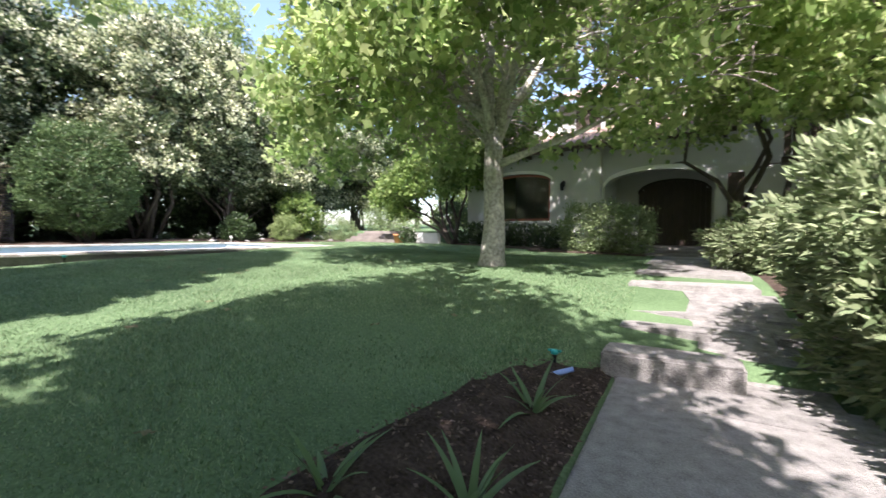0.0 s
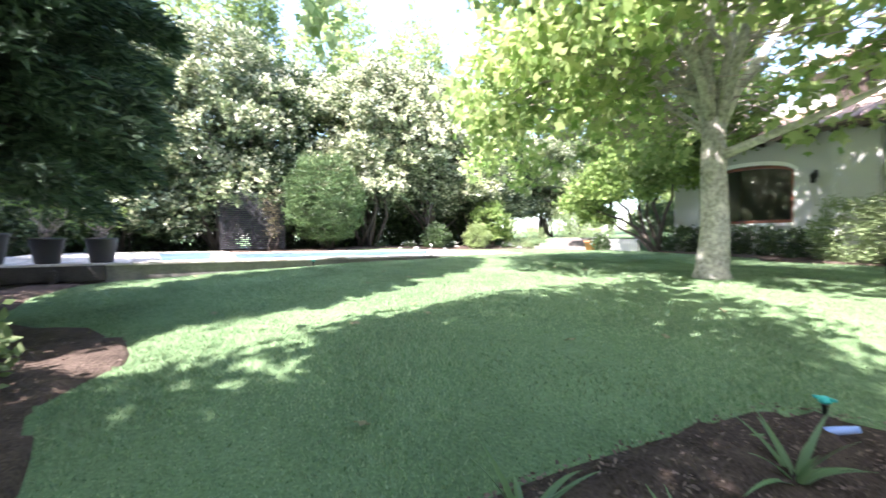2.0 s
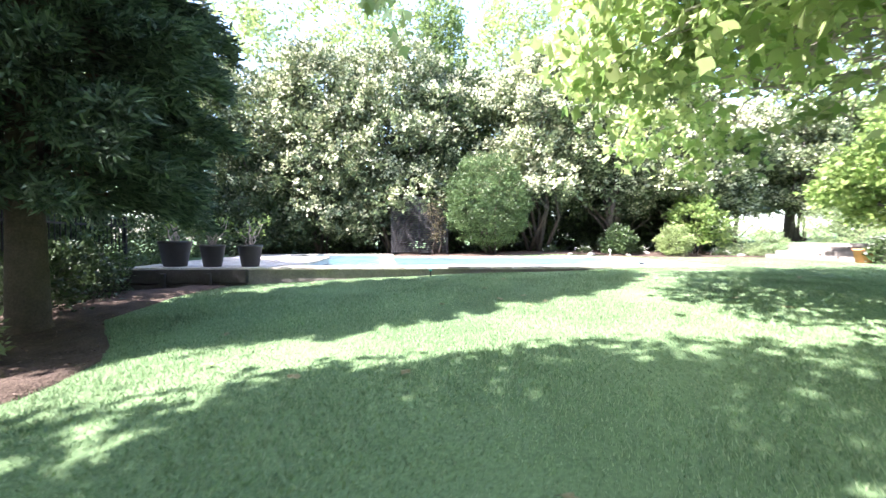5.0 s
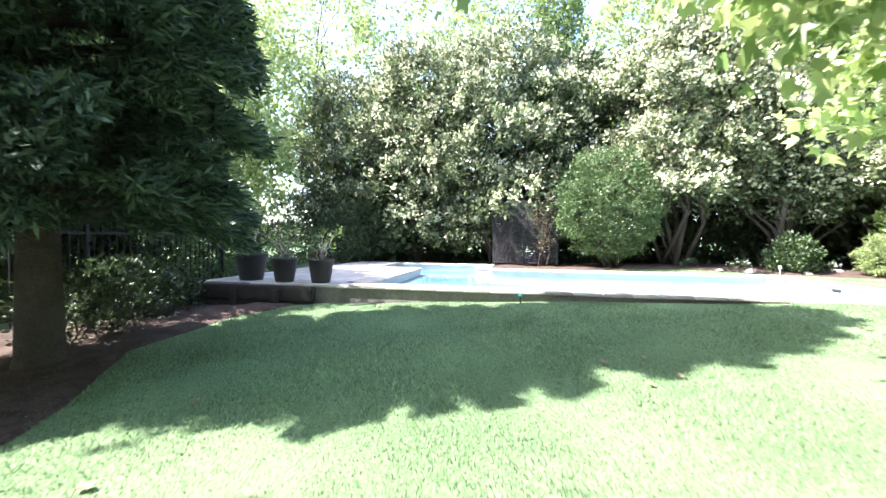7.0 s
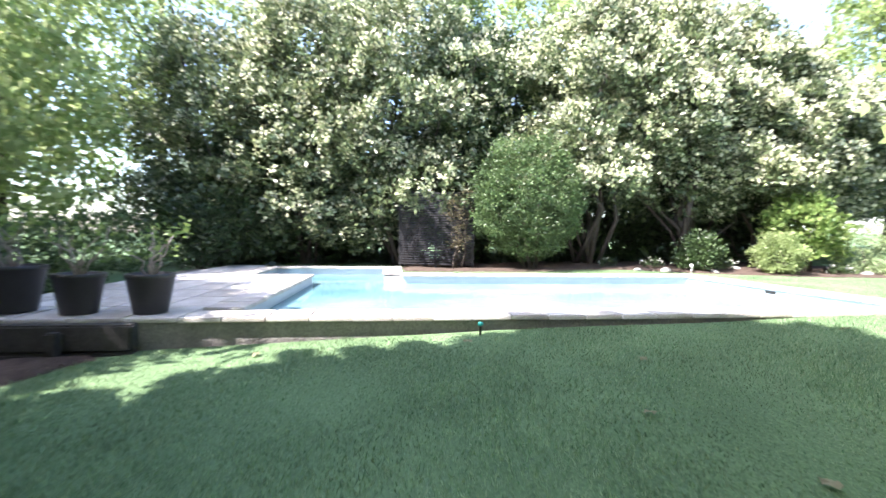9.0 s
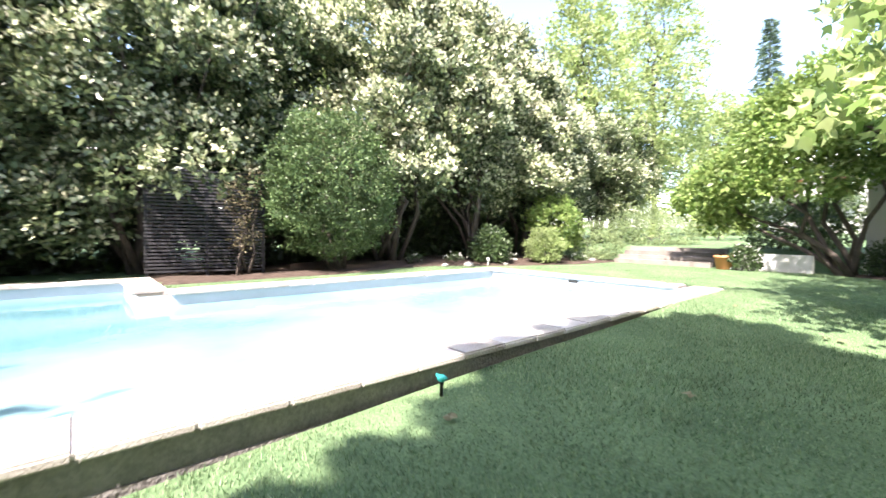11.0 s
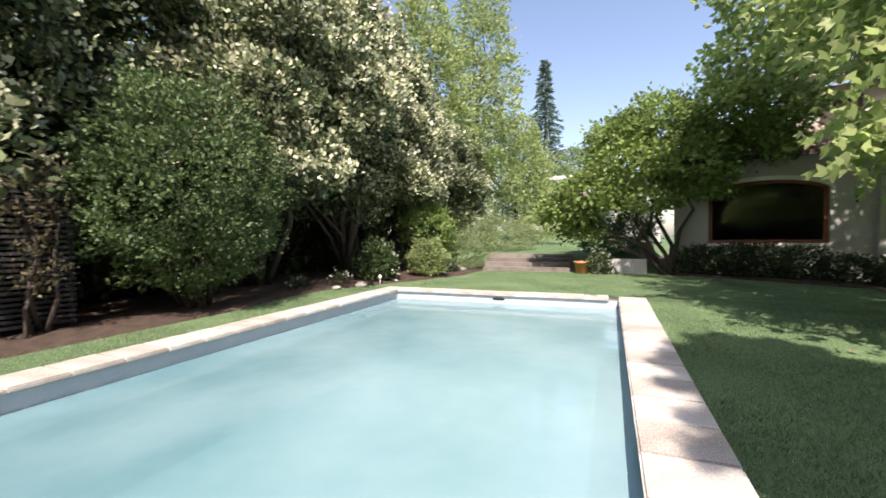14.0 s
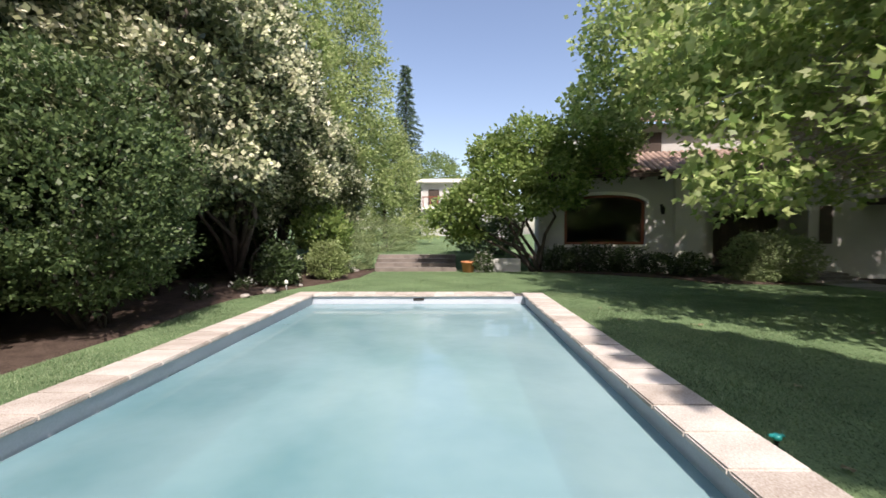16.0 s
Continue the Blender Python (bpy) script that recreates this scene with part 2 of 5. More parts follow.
def box_mesh(name, sx, sy, sz, bevel, material):
    """A bevelled block standing on its origin, as mesh data to share."""
    bm = boxed(-sx / 2, sx / 2, -sy / 2, sy / 2, 0, sz, bevel=bevel)
    bmesh.ops.recalc_face_normals(bm, faces=bm.faces)
    me = bpy.data.meshes.new(name)
    bm.to_mesh(me)
    bm.free()
    me.materials.append(material)
    return me


def tube(bm, pts, radii, sides=8):
    """A tapered tube through points."""
    rings = []
    pts = [Vector(p) for p in pts]
    for i, (p, r) in enumerate(zip(pts, radii)):
        d = (pts[min(i + 1, len(pts) - 1)] - pts[max(i - 1, 0)]).normalized()
        u = d.cross(Vector((0.31, 0.95, 0.05))).normalized()
        v = d.cross(u)
        rings.append([bm.verts.new(p + r * (math.cos(a) * u + math.sin(a) * v)) for a in [math.tau * k / sides for k in range(sides)]])
    for a, b in zip(rings, rings[1:]):
        for k in range(sides):
            bm.faces.new((a[k], a[(k + 1) % sides], b[(k + 1) % sides], b[k])).smooth = True
    bm.faces.new(rings[0][::-1])
    bm.faces.new(rings[-1])
    return bm


def lathe(bm, profile, at=(0, 0, 0), sides=24):
    """A turned shape from (radius, height) pairs."""
    rings = [[bm.verts.new((at[0] + r * math.cos(math.tau * k / sides), at[1] + r * math.sin(math.tau * k / sides), at[2] + z)) for k in range(sides)] for r, z in profile]
    for a, b in zip(rings, rings[1:]):
        for k in range(sides):
            bm.faces.new((a[k], a[(k + 1) % sides], b[(k + 1) % sides], b[k])).smooth = True
    bm.faces.new(rings[0][::-1])
    bm.faces.new(rings[-1])
    return bm


def bend(p, q, sag, rng, n=5, wob=0.12):
    """Points from p to q that rise or sag and wander."""
    p, q = Vector(p), Vector(q)
    ln = (q - p).length
    out = []
    for i in range(n):
        t = i / (n - 1)
        w = math.sin(math.pi * t)
        out.append(p.lerp(q, t) + w * Vector((rng.uniform(-wob, wob) * ln * 0.5, rng.uniform(-wob, wob) * ln * 0.5, sag * ln)))
    return out


def raw_mesh(name, verts, quads, material, parent, label="", kind="", width=4):
    me = bpy.data.meshes.new(name)
    nq = len(quads)
    me.vertices.add(len(verts))
    me.vertices.foreach_set("co", np.asarray(verts, np.float32).ravel())
    me.loops.add(nq * width)
    me.loops.foreach_set("vertex_index", np.asarray(quads, np.int32).ravel())
    me.polygons.add(nq)
    me.polygons.foreach_set("loop_start", np.arange(0, nq * width, width, dtype=np.int32))
    me.update(calc_edges=True)
    me.materials.append(material)
    ob = new(name, me)
    ob.parent = parent
    if label or kind:
        tagged(ob, label, "", "", kind)
    return ob


def unit(v):
    return v / np.maximum(np.linalg.norm(v, axis=1, keepdims=True), 1e-6)


def leaf_quads(at, along, size, wide, rng, fold=0.25):
    """A folded kite for each leaf: stalk, side, tip, side."""
    n = len(at)
    size = (size * rng.uniform(0.65, 1.3, n))[:, None]
    along = unit(along)
    side = unit(np.cross(along, rng.normal(size=(n, 3))))
    up = np.cross(side, along)
    mid = at + along * size * 0.45 + up * size * fold * 0.4
    verts = np.stack([at, mid + side * size * wide * 0.5 - up * size * fold * 0.4, at + along * size, mid - side * size * wide * 0.5 - up * size * fold * 0.4], 1).reshape(-1, 3)
    return verts, np.arange(4 * n).reshape(-1, 4)


def lobed_leaves(at, along, size, rng):
    """Three-lobed leaves as eight-sided faces."""
    n = len(at)
    size = (size * rng.uniform(0.65, 1.3, n))[:, None]
    along = unit(along)
    side = unit(np.cross(along, rng.normal(size=(n, 3))))
    up = np.cross(side, along)
    shape = ((0, 0, 0), (0.18, 0.3, -0.03), (0.5, 0.56, -0.08), (0.52, 0.2, 0.02), (1.0, 0, -0.05), (0.52, -0.2, 0.02), (0.5, -0.56, -0.08), (0.18, -0.3, -0.03))
    verts = np.stack([at + size * (a * along + b * side + c * up) for a, b, c in shape], 1).reshape(-1, 3)
    return verts, np.arange(8 * n).reshape(-1, 8)


def foliage(blobs, clumps, per, spread, seed, low=-0.75, inner=0.3, out=0.7, up=0.35, keep=None):
    """Places and directions of leaves: clumps over the outsides of the blobs (centre, radii), thinner inside. Also the clumps' own places."""
    rng = np.random.default_rng(seed)
    c = np.array([b[0] for b in blobs], float)
    r = np.array([b[1] for b in blobs], float)
    area = (r[:, 0] * r[:, 1] + r[:, 1] * r[:, 2] + r[:, 0] * r[:, 2])
    pick = rng.choice(len(blobs), clumps * 2, p=area / area.sum())
    d = unit(rng.normal(size=(clumps * 2, 3)))
    ok = d[:, 2] > low
    pick, d = pick[ok][:clumps], d[ok][:clumps]
    k = len(d)
    depth = np.where(rng.random(k) < inner, rng.uniform(0.45, 0.85, k), rng.uniform(0.86, 1.1, k))
    depth *= 1 + 0.16 * np.sin(d[:, 0] * 5.1 + pick) * np.sin(d[:, 1] * 6.3 + 2 * pick) + 0.1 * np.sin(d[:, 2] * 9 + pick)
    places = c[pick] + d * r[pick] * depth[:, None]
    # clumps that lie deep inside another blob are of no use
    rel = (places[:, None] - c[None]) / r[None]
    deep = ((rel ** 2).sum(2) < 0.36).any(1)
    places, d = places[~deep], d[~deep]
    if keep is not None:
        ok = np.array([keep(*q) for q in places], bool)
        places, d = places[ok], d[ok]
    at = np.repeat(places, per, 0) + rng.normal(size=(len(places) * per, 3)) * spread * np.array([1, 1, 0.7])
    along = np.repeat(d, per, 0) * out + rng.normal(size=(len(places) * per, 3)) * 0.7 + np.array([0, 0, up])
    return at, along, places, d, rng


def crown(name, parent, material, blobs, clumps, per, spread, size, wide, seed, label="", lobed=False, **k):
    at, along, places, d, rng = foliage(blobs, clumps, per, spread, seed, **k)
    v, q = lobed_leaves(at, along, size, rng) if lobed else leaf_quads(at, along, size, wide, rng)
    return raw_mesh(name, v, q, material, parent, label, "stuff", q.shape[1]), places, d


def blossom(parent, places, d, share, per, spread, size, seed, material, lift=0.1, label="cream flower heads"):
    rng = np.random.default_rng(seed)
    keep = (rng.random(len(places)) < share) & (d[:, 2] > -0.25)
    p, dd = places[keep] + d[keep] * lift, d[keep]
    at = np.repeat(p, per, 0) + rng.normal(size=(len(p) * per, 3)) * spread
    along = np.repeat(dd, per, 0) + rng.normal(size=(len(p) * per, 3)) * 0.8
    v, q = leaf_quads(at, along, size, 0.9, rng)
    return raw_mesh("blossom", v, q, material, parent, label, "stuff")


def smooth(a, b, x):
    t = min(1, max(0, (x - a) / (b - a)))
    return t * t * (3 - 2 * t)


def ground_z(x, y):
    """The garden falls from the pool towards the path and away from the house."""
    z = -0.03 - 0.045 * max(0, -y - 2) - 0.015 * max(0, min(x, 14) - 0.5) - 0.08 * max(0, min(4.5, x - 7)) * smooth(-2, -6, y)
    z += 0.07 * smooth(-3, -7, y) * smooth(4.5, 1.0, x)
    z += 0.58 * smooth(8.0, 8.8, y) * smooth(2.6, 1.2, x) + 0.035 * max(0, min(y, 60) - 10) * smooth(3.0, 1.0, x)
    z += 0.1 * smooth(-5.9, -7.2, x) * smooth(8.5, 7.5, y)
    if x < -5.5:
        z = max(z, -0.05)
    if y < -6.0:
        z += min(0, -0.875 - z) * smooth(9.9, 10.5, x)
    if x > 10.55 and y < -6.0:
        z = min(z, -0.95)
    return max(z, -1.2)


def inside(poly, x, y):
    hit = False
    for (x0, y0), (x1, y1) in zip(poly, poly[1:] + poly[:1]):
        if (y0 > y) != (y1 > y) and x < (x1 - x0) * (y - y0) / (y1 - y0) + x0:
            hit = not hit
    return hit


def draped(name, poly, lift, step, material, label, category, kind="structure", wob=0.0, edge=0.0):
    """A sheet that follows the ground inside an outline, with a bed's uneven surface."""
    bm = bmesh.new()
    bm.faces.new([bm.verts.new((x, y, 0)) for x, y in poly])
    xs, ys = [p[0] for p in poly], [p[1] for p in poly]
    for axis, lo, hi in ((0, min(xs), max(xs)), (1, min(ys), max(ys))):
        v = lo + step
        while v < hi:
            co, no = ((v, 0, 0), (1, 0, 0)) if axis == 0 else ((0, v, 0), (0, 1, 0))
            bmesh.ops.bisect_plane(bm, geom=list(bm.verts) + list(bm.edges) + list(bm.faces), plane_co=co, plane_no=no)
            v += step
    for v in bm.verts:
        rim = any(e.is_boundary for e in v.link_edges)
        h = 0 if rim else wob * noise.noise(Vector((v.co.x * 2.3, v.co.y * 2.3, 0.4))) + wob * 0.6 * noise.noise(Vector((v.co.x * 7, v.co.y * 7, 3)))
        v.co.z = ground_z(v.co.x, v.co.y) + lift + (edge if rim else 0) + h
    for f in bm.faces:
        f.smooth = True
        if f.normal.z < 0:
            f.normal_flip()
    me = bpy.data.meshes.new(name)
    bm.to_mesh(me)
    bm.free()
    me.materials.append(material)
    return tagged(new(name, me), label, category, "", kind)


# ---- ground, lawn, beds ----
POOL_OUT = (-5.72, 0.53, -10.65, 0.53)   # outer edges of the coping round the main basin
REC_OUT = (-8.15, -5.72, -12.15, -7.95)  # outer edges round the side basin
DECK = (-8.15, 0.53, -14.0, -10.65)


def ground_sheet():
    """One sheet to the horizon, open where pool and deck stand."""
    xs = [-900, -400, -150, -60, -35, -20, -14, -11.5, -9.35, -8.15, -7.2, -6.6, -6.2, -5.9, -5.72, -4, -2.5, -1, 0.53] + [0.5 + 0.5 * i for i in range(1, 20)] + [10.2, 10.35, 10.45, 10.545, 10.555, 11, 11.6, 12.4, 13, 14, 16, 19, 25, 40, 80, 200, 900]
    ys = [-900, -400, -120, -60, -35, -22, -17, -14.0, -13.4, -12.75, -12.15, -11.6, -11.1, -10.65] + [-10.2 + 0.5 * i for i in range(0, 5)] + [-7.95] + [-7.6 + 0.5 * i for i in range(4)] + [-6.02, -5.98] + [-5.6 + 0.5 * i for i in range(12)] + [0.2, 0.53, 1.5, 3, 5, 7, 7.9, 8.2, 8.4, 8.6, 8.8, 10, 13, 17, 24, 35, 60, 120, 300, 900]
    verts = [(x, y, ground_z(x, y)) for y in ys for x in xs]
    quads = []
    for j in range(len(ys) - 1):
        for i in range(len(xs) - 1):
            cx, cy = (xs[i] + xs[i + 1]) / 2, (ys[j] + ys[j + 1]) / 2
            if any(a < cx < b and c < cy < d for a, b, c, d in (POOL_OUT, REC_OUT, DECK)):
                continue
            k = j * len(xs) + i
            quads.append((k, k + 1, k + 1 + len(xs), k + len(xs)))
    ob = raw_mesh("ground", verts, quads, LAWN, None)
    for p in ob.data.polygons:
        p.use_smooth = True
    return tagged(ob, "sloping green lawn that runs out to the horizon", "lawn", "", "structure")


ground_sheet()
BED_FIR = [(9.0, -15.4), (8.9, -11.0), (8.3, -10.85), (7.4, -10.95), (6.8, -10.5), (6.0, -10.57), (5.4, -10.85), (3.8, -11.9), (2.0, -11.84), (0.95, -11.4), (0.56, -10.9), (0.56, -15.4)]
BED_PATH = [(10.54, -11.4), (10.54, -6.1), (10.39, -6.2), (9.86, -7.28), (9.57, -8.7), (9.48, -9.3), (9.7, -10.6), (10.1, -11.4)]
BED_BACK = [(-6.75, -7.9), (-6.75, -4.0), (-6.7, -1.0), (-6.1, 1.5), (-5.0, 4.2), (-4.9, 7.7), (-14, 7.9), (-14, -7.9)]
BED_HOUSE = [(1.6, 7.75), (1.6, 6.7), (3.0, 6.3), (6.0, 4.6), (6.5, 3.3), (10.1, 3.0), (10.2, 6.3), (6.0, 7.05)]
BED_EAST = [(12.0, 5.6), (12.1, -1.5), (12.35, -5.9), (18.0, -5.9), (18.0, 5.0)]
for poly, wob in ((BED_FIR, 0.05), (BED_PATH, 0.045), (BED_BACK, 0.05), (BED_HOUSE, 0.04), (BED_EAST, 0.04)):
    draped("flower_bed", poly, 0.045, 0.3, SOIL, "dark mulched planting bed beside the lawn", "flower bed", wob=wob, edge=-0.05)


def grass():
    """Blades of the lawn, densest where the walk passes."""
    rng = np.random.default_rng(5)
    zones = [((0.56, 10.5), (-12.0, 0.5), 340000), ((-5.6, 12.0), (0.56, 7.6), 90000), ((-7.2, -5.75), (-7.9, 0.5), 30000), ((-6.5, -1.5), (9.0, 18), 25000), ((8.9, 10.1), (-14, -11), 8000)]
    pts = []
    for (x0, x1), (y0, y1), n in zones:
        pts.append(np.stack([rng.uniform(x0, x1, n), rng.uniform(y0, y1, n)], 1))
    p = np.concatenate(pts)
    ok = np.ones(len(p), bool)
    for poly in (BED_FIR, BED_PATH, BED_BACK, BED_HOUSE, BED_EAST):
        q, hit = np.array(poly), np.zeros(len(p), bool)
        for (x0, y0), (x1, y1) in zip(q, np.roll(q, -1, 0)):
            if y0 != y1:
                hit ^= ((y0 > p[:, 1]) != (y1 > p[:, 1])) & (p[:, 0] < (x1 - x0) * (p[:, 1] - y0) / (y1 - y0) + x0)
        ok &= ~hit
    ok &= ~((p[:, 0] > 10.5) & (p[:, 0] < 12.2) & (p[:, 1] < -0.5) & ((p[:, 0] > 11.05) | (rng.random(len(p)) < 0.6)))
    ok &= ~((p[:, 0] > 10.3) & (p[:, 1] > -0.5))
    p = p[ok]
    z = np.array([ground_z(x, y) for x, y in p])
    base = np.c_[p, z - 0.004]
    n = len(base)
    a = rng.uniform(0, math.tau, n)
    side = np.c_[np.cos(a), np.sin(a), np.zeros(n)]
    patch = 0.75 + 0.35 * np.sin(p[:, 0] * 1.7 + np.sin(p[:, 1] * 1.3)) * np.sin(p[:, 1] * 2.1 + 1)
    h = rng.uniform(0.018, 0.045, n) * patch
    lean = rng.normal(size=(n, 3)) * 0.5
    lean[:, 2] = 1
    tip = base + unit(lean) * h[:, None] * 1.3
    w = rng.uniform(0.003, 0.006, n)[:, None]
    v = np.stack([base - side * w, base + side * w, tip], 1).reshape(-1, 3)
    ob = raw_mesh("grass", v, np.arange(3 * n).reshape(-1, 3), BLADE, None, width=3)
    tagged(ob, "short mown green grass blades of the lawn", "grass", "", "stuff")


grass()


def mulch():
    """Loose bark chips on the near beds."""
    rng = np.random.default_rng(8)
    at = []
    for poly, n in ((BED_PATH, 3200), (BED_FIR, 3000), (BED_BACK, 1500)):
        xs, ys = [q[0] for q in poly], [q[1] for q in poly]
        for _ in range(n):
            x, y = rng.uniform(min(xs), max(xs)), rng.uniform(min(ys), max(ys))
            if inside(poly, x, y):
                at.append((x, y, ground_z(x, y) + 0.03 + rng.uniform(0, 0.02)))
    at = np.array(at)
    along = rng.normal(size=at.shape) * np.array([1, 1, 0.25])
    v, q = leaf_quads(at, along, 0.032, 0.5, rng)
    tagged(raw_mesh("bark_mulch", v, q, CHIP, None), "loose brown bark chips and dry leaves on the soil", "mulch", "", "stuff")


mulch()


# ---- pool ----
def pool():
    p = thing("swimming_pool", "L-shaped swimming pool with turquoise water and pale stone coping", "pool", (-2.6, -5.1, 0))
    o = Vector((2.6, 5.1, 0))

    def sub(name, bm, mat, label="", parent=p):
        bmesh.ops.translate(bm, verts=bm.verts, vec=o)
        return part(name, bm, mat, parent, label)

    # outline of the water, seen from above, with the side basin
    ring = [(0.045, 0.045), (-5.245, 0.045), (-5.245, -8.405), (-7.695, -8.405), (-7.695, -11.695), (-5.155, -11.695), (-5.155, -10.195), (0.045, -10.195)]
    bm = bmesh.new()
    for (x0, y0), (x1, y1) in zip(ring, ring[1:] + ring[:1]):
        for z0, z1 in ((-0.42, -0.045), (-1.5, -0.42)):
            bm.faces.new([bm.verts.new(c) for c in ((x0, y0, z0), (x1, y1, z0), (x1, y1, z1), (x0, y0, z1))])
    shell = sub("basin_wall", bm, POOLWHITE, "smooth basin walls toned pale blue-grey for their shade")
    bm = boxed(-5.4, 0.2, -10.4, 0.2, -1.6, -1.5)
    sub("basin_floor", bm, PLASTER)
    bm = boxed(-7.9, -5.4, -11.9, -8.3, -1.6, -1.5)
    sub("basin_floor", bm, PLASTER)
    wv = []
    for x0, x1, y0, y1 in ((-5.2, 0.04, -10.19, 0.04), (-7.69, -5.2, -11.69, -8.41)):
        wv += [(x + o.x, y + o.y, -0.23) for x, y in ((x0, y0), (x1, y0), (x1, y1), (x0, y1))]
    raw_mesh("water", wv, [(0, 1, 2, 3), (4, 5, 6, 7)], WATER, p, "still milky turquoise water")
    # plinth that carries the coping above the falling lawn
    bm = bmesh.new()
    segs = 44
    for i in range(segs):
        y0, y1 = -14.0 + 14.5 * i / segs, -14.0 + 14.5 * (i + 1) / segs
        j0, j1 = 0.012 * noise.noise(Vector((y0 * 3, 1, 1))), 0.012 * noise.noise(Vector((y1 * 3, 1, 1)))
        for zs in ((-1.0, -0.25), (-0.25, -0.05)):
            k0, k1 = (j0, j1) if zs[0] < -0.5 else (j0 * 0.5 - 0.012, j1 * 0.5 - 0.012)
            bm.faces.new([bm.verts.new(c) for c in ((0.48 + k0, y0, zs[0]), (0.48 + k1, y1, zs[0]), (0.48 + j1, y1, zs[1]), (0.48 + j0, y0, zs[1]))])
    box(bm, -5.65, 0.46, 0.2, 0.48, -0.5, -0.05)
    box(bm, -5.68, -5.4, -8.0, 0.47, -0.5, -0.05)
    sub("plinth", bm, GREYSTONE, "rough grey mortared plinth under the coping")
    # coping stones
    straight = box_mesh("coping_stone", 0.54, 0.495, 0.06, 0.014, STONE)

    def stones(x, y, n, dx, dy, turn):
        for i in range(n):
            m = pose(x + dx * i + o.x, y + dy * i + o.y, -0.055 + 0.003 * math.sin(i * 7.3), 0, 0, turn + 0.25 * math.sin(i * 4.1))
            piece("coping_stone", straight, m, p)

    stones(0.26, -10.41, 22, 0, 0.5, 0)
    stones(-5.46, -7.7, 17, 0, 0.5, 0)
    stones(-4.95, 0.26, 10, 0.5, 0, 90)
    stones(-7.4, -8.19, 4, 0.5, 0, 90)
    stones(-7.91, -11.65, 8, 0, 0.5, 0)
    stones(-4.95, -10.41, 10, 0.5, 0, 90)
    stones(-4.94, -11.68, 3, 0, 0.5, 0)
    stones(-7.4, -11.91, 5, 0.5, 0, 90)
    # skimmer slot in the end wall
    sub("skimmer", boxed(-2.72, -2.45, 0.03, 0.06, -0.155, -0.09, bevel=0.01), SKIM, "small black skimmer inlet")
    return p


pool()


def deck():
    d = thing("pool_deck", "pale stone slab deck at the end of the pool", "deck", (-2.0, -12.4, -0.1), kind="structure")
    slab = box_mesh("slab", 0.892, 0.592, 0.05, 0.012, STONE)
    part("deck_base", boxed(-3.15, 2.46, -1.58, 1.78, -0.9, 0.045), GREYSTONE, d)
    part("deck_base", boxed(-6.1, -3.2, -1.58, 0.3, -0.9, 0.045), GREYSTONE, d)
    for i in range(6):
        for j in range(5):
            piece("slab", slab, pose(2.06 - 0.9 * i, 1.42 - 0.6 * j, 0.048, 0, 0, 0.3 * math.sin(i * 3 + j)), d)
    for i in range(4):
        for j in range(2):
            piece("slab", slab, pose(-3.35 - 0.9 * i, -0.1 - 0.6 * j, 0.048), d)
    # the wall's near-black colour holds the shade below the pots
    w = thing("retaining_wall", "timber-faced low wall below the pot terrace, darkened for shade", "wall", (0.54, -12.4, -0.6), kind="structure")
    for k in range(3):
        part("beam", boxed(0.0, 0.16, -1.7, 1.35, -0.35 + 0.31 * k, -0.055 + 0.31 * k, bevel=0.02), BLACKWALL, w)
    for y in (-1.2, -0.3, 0.6):
        part("post", boxed(0.16, 0.26, y - 0.06, y + 0.06, -0.4, 0.5, bevel=0.015), BLACKWALL, w)


deck()


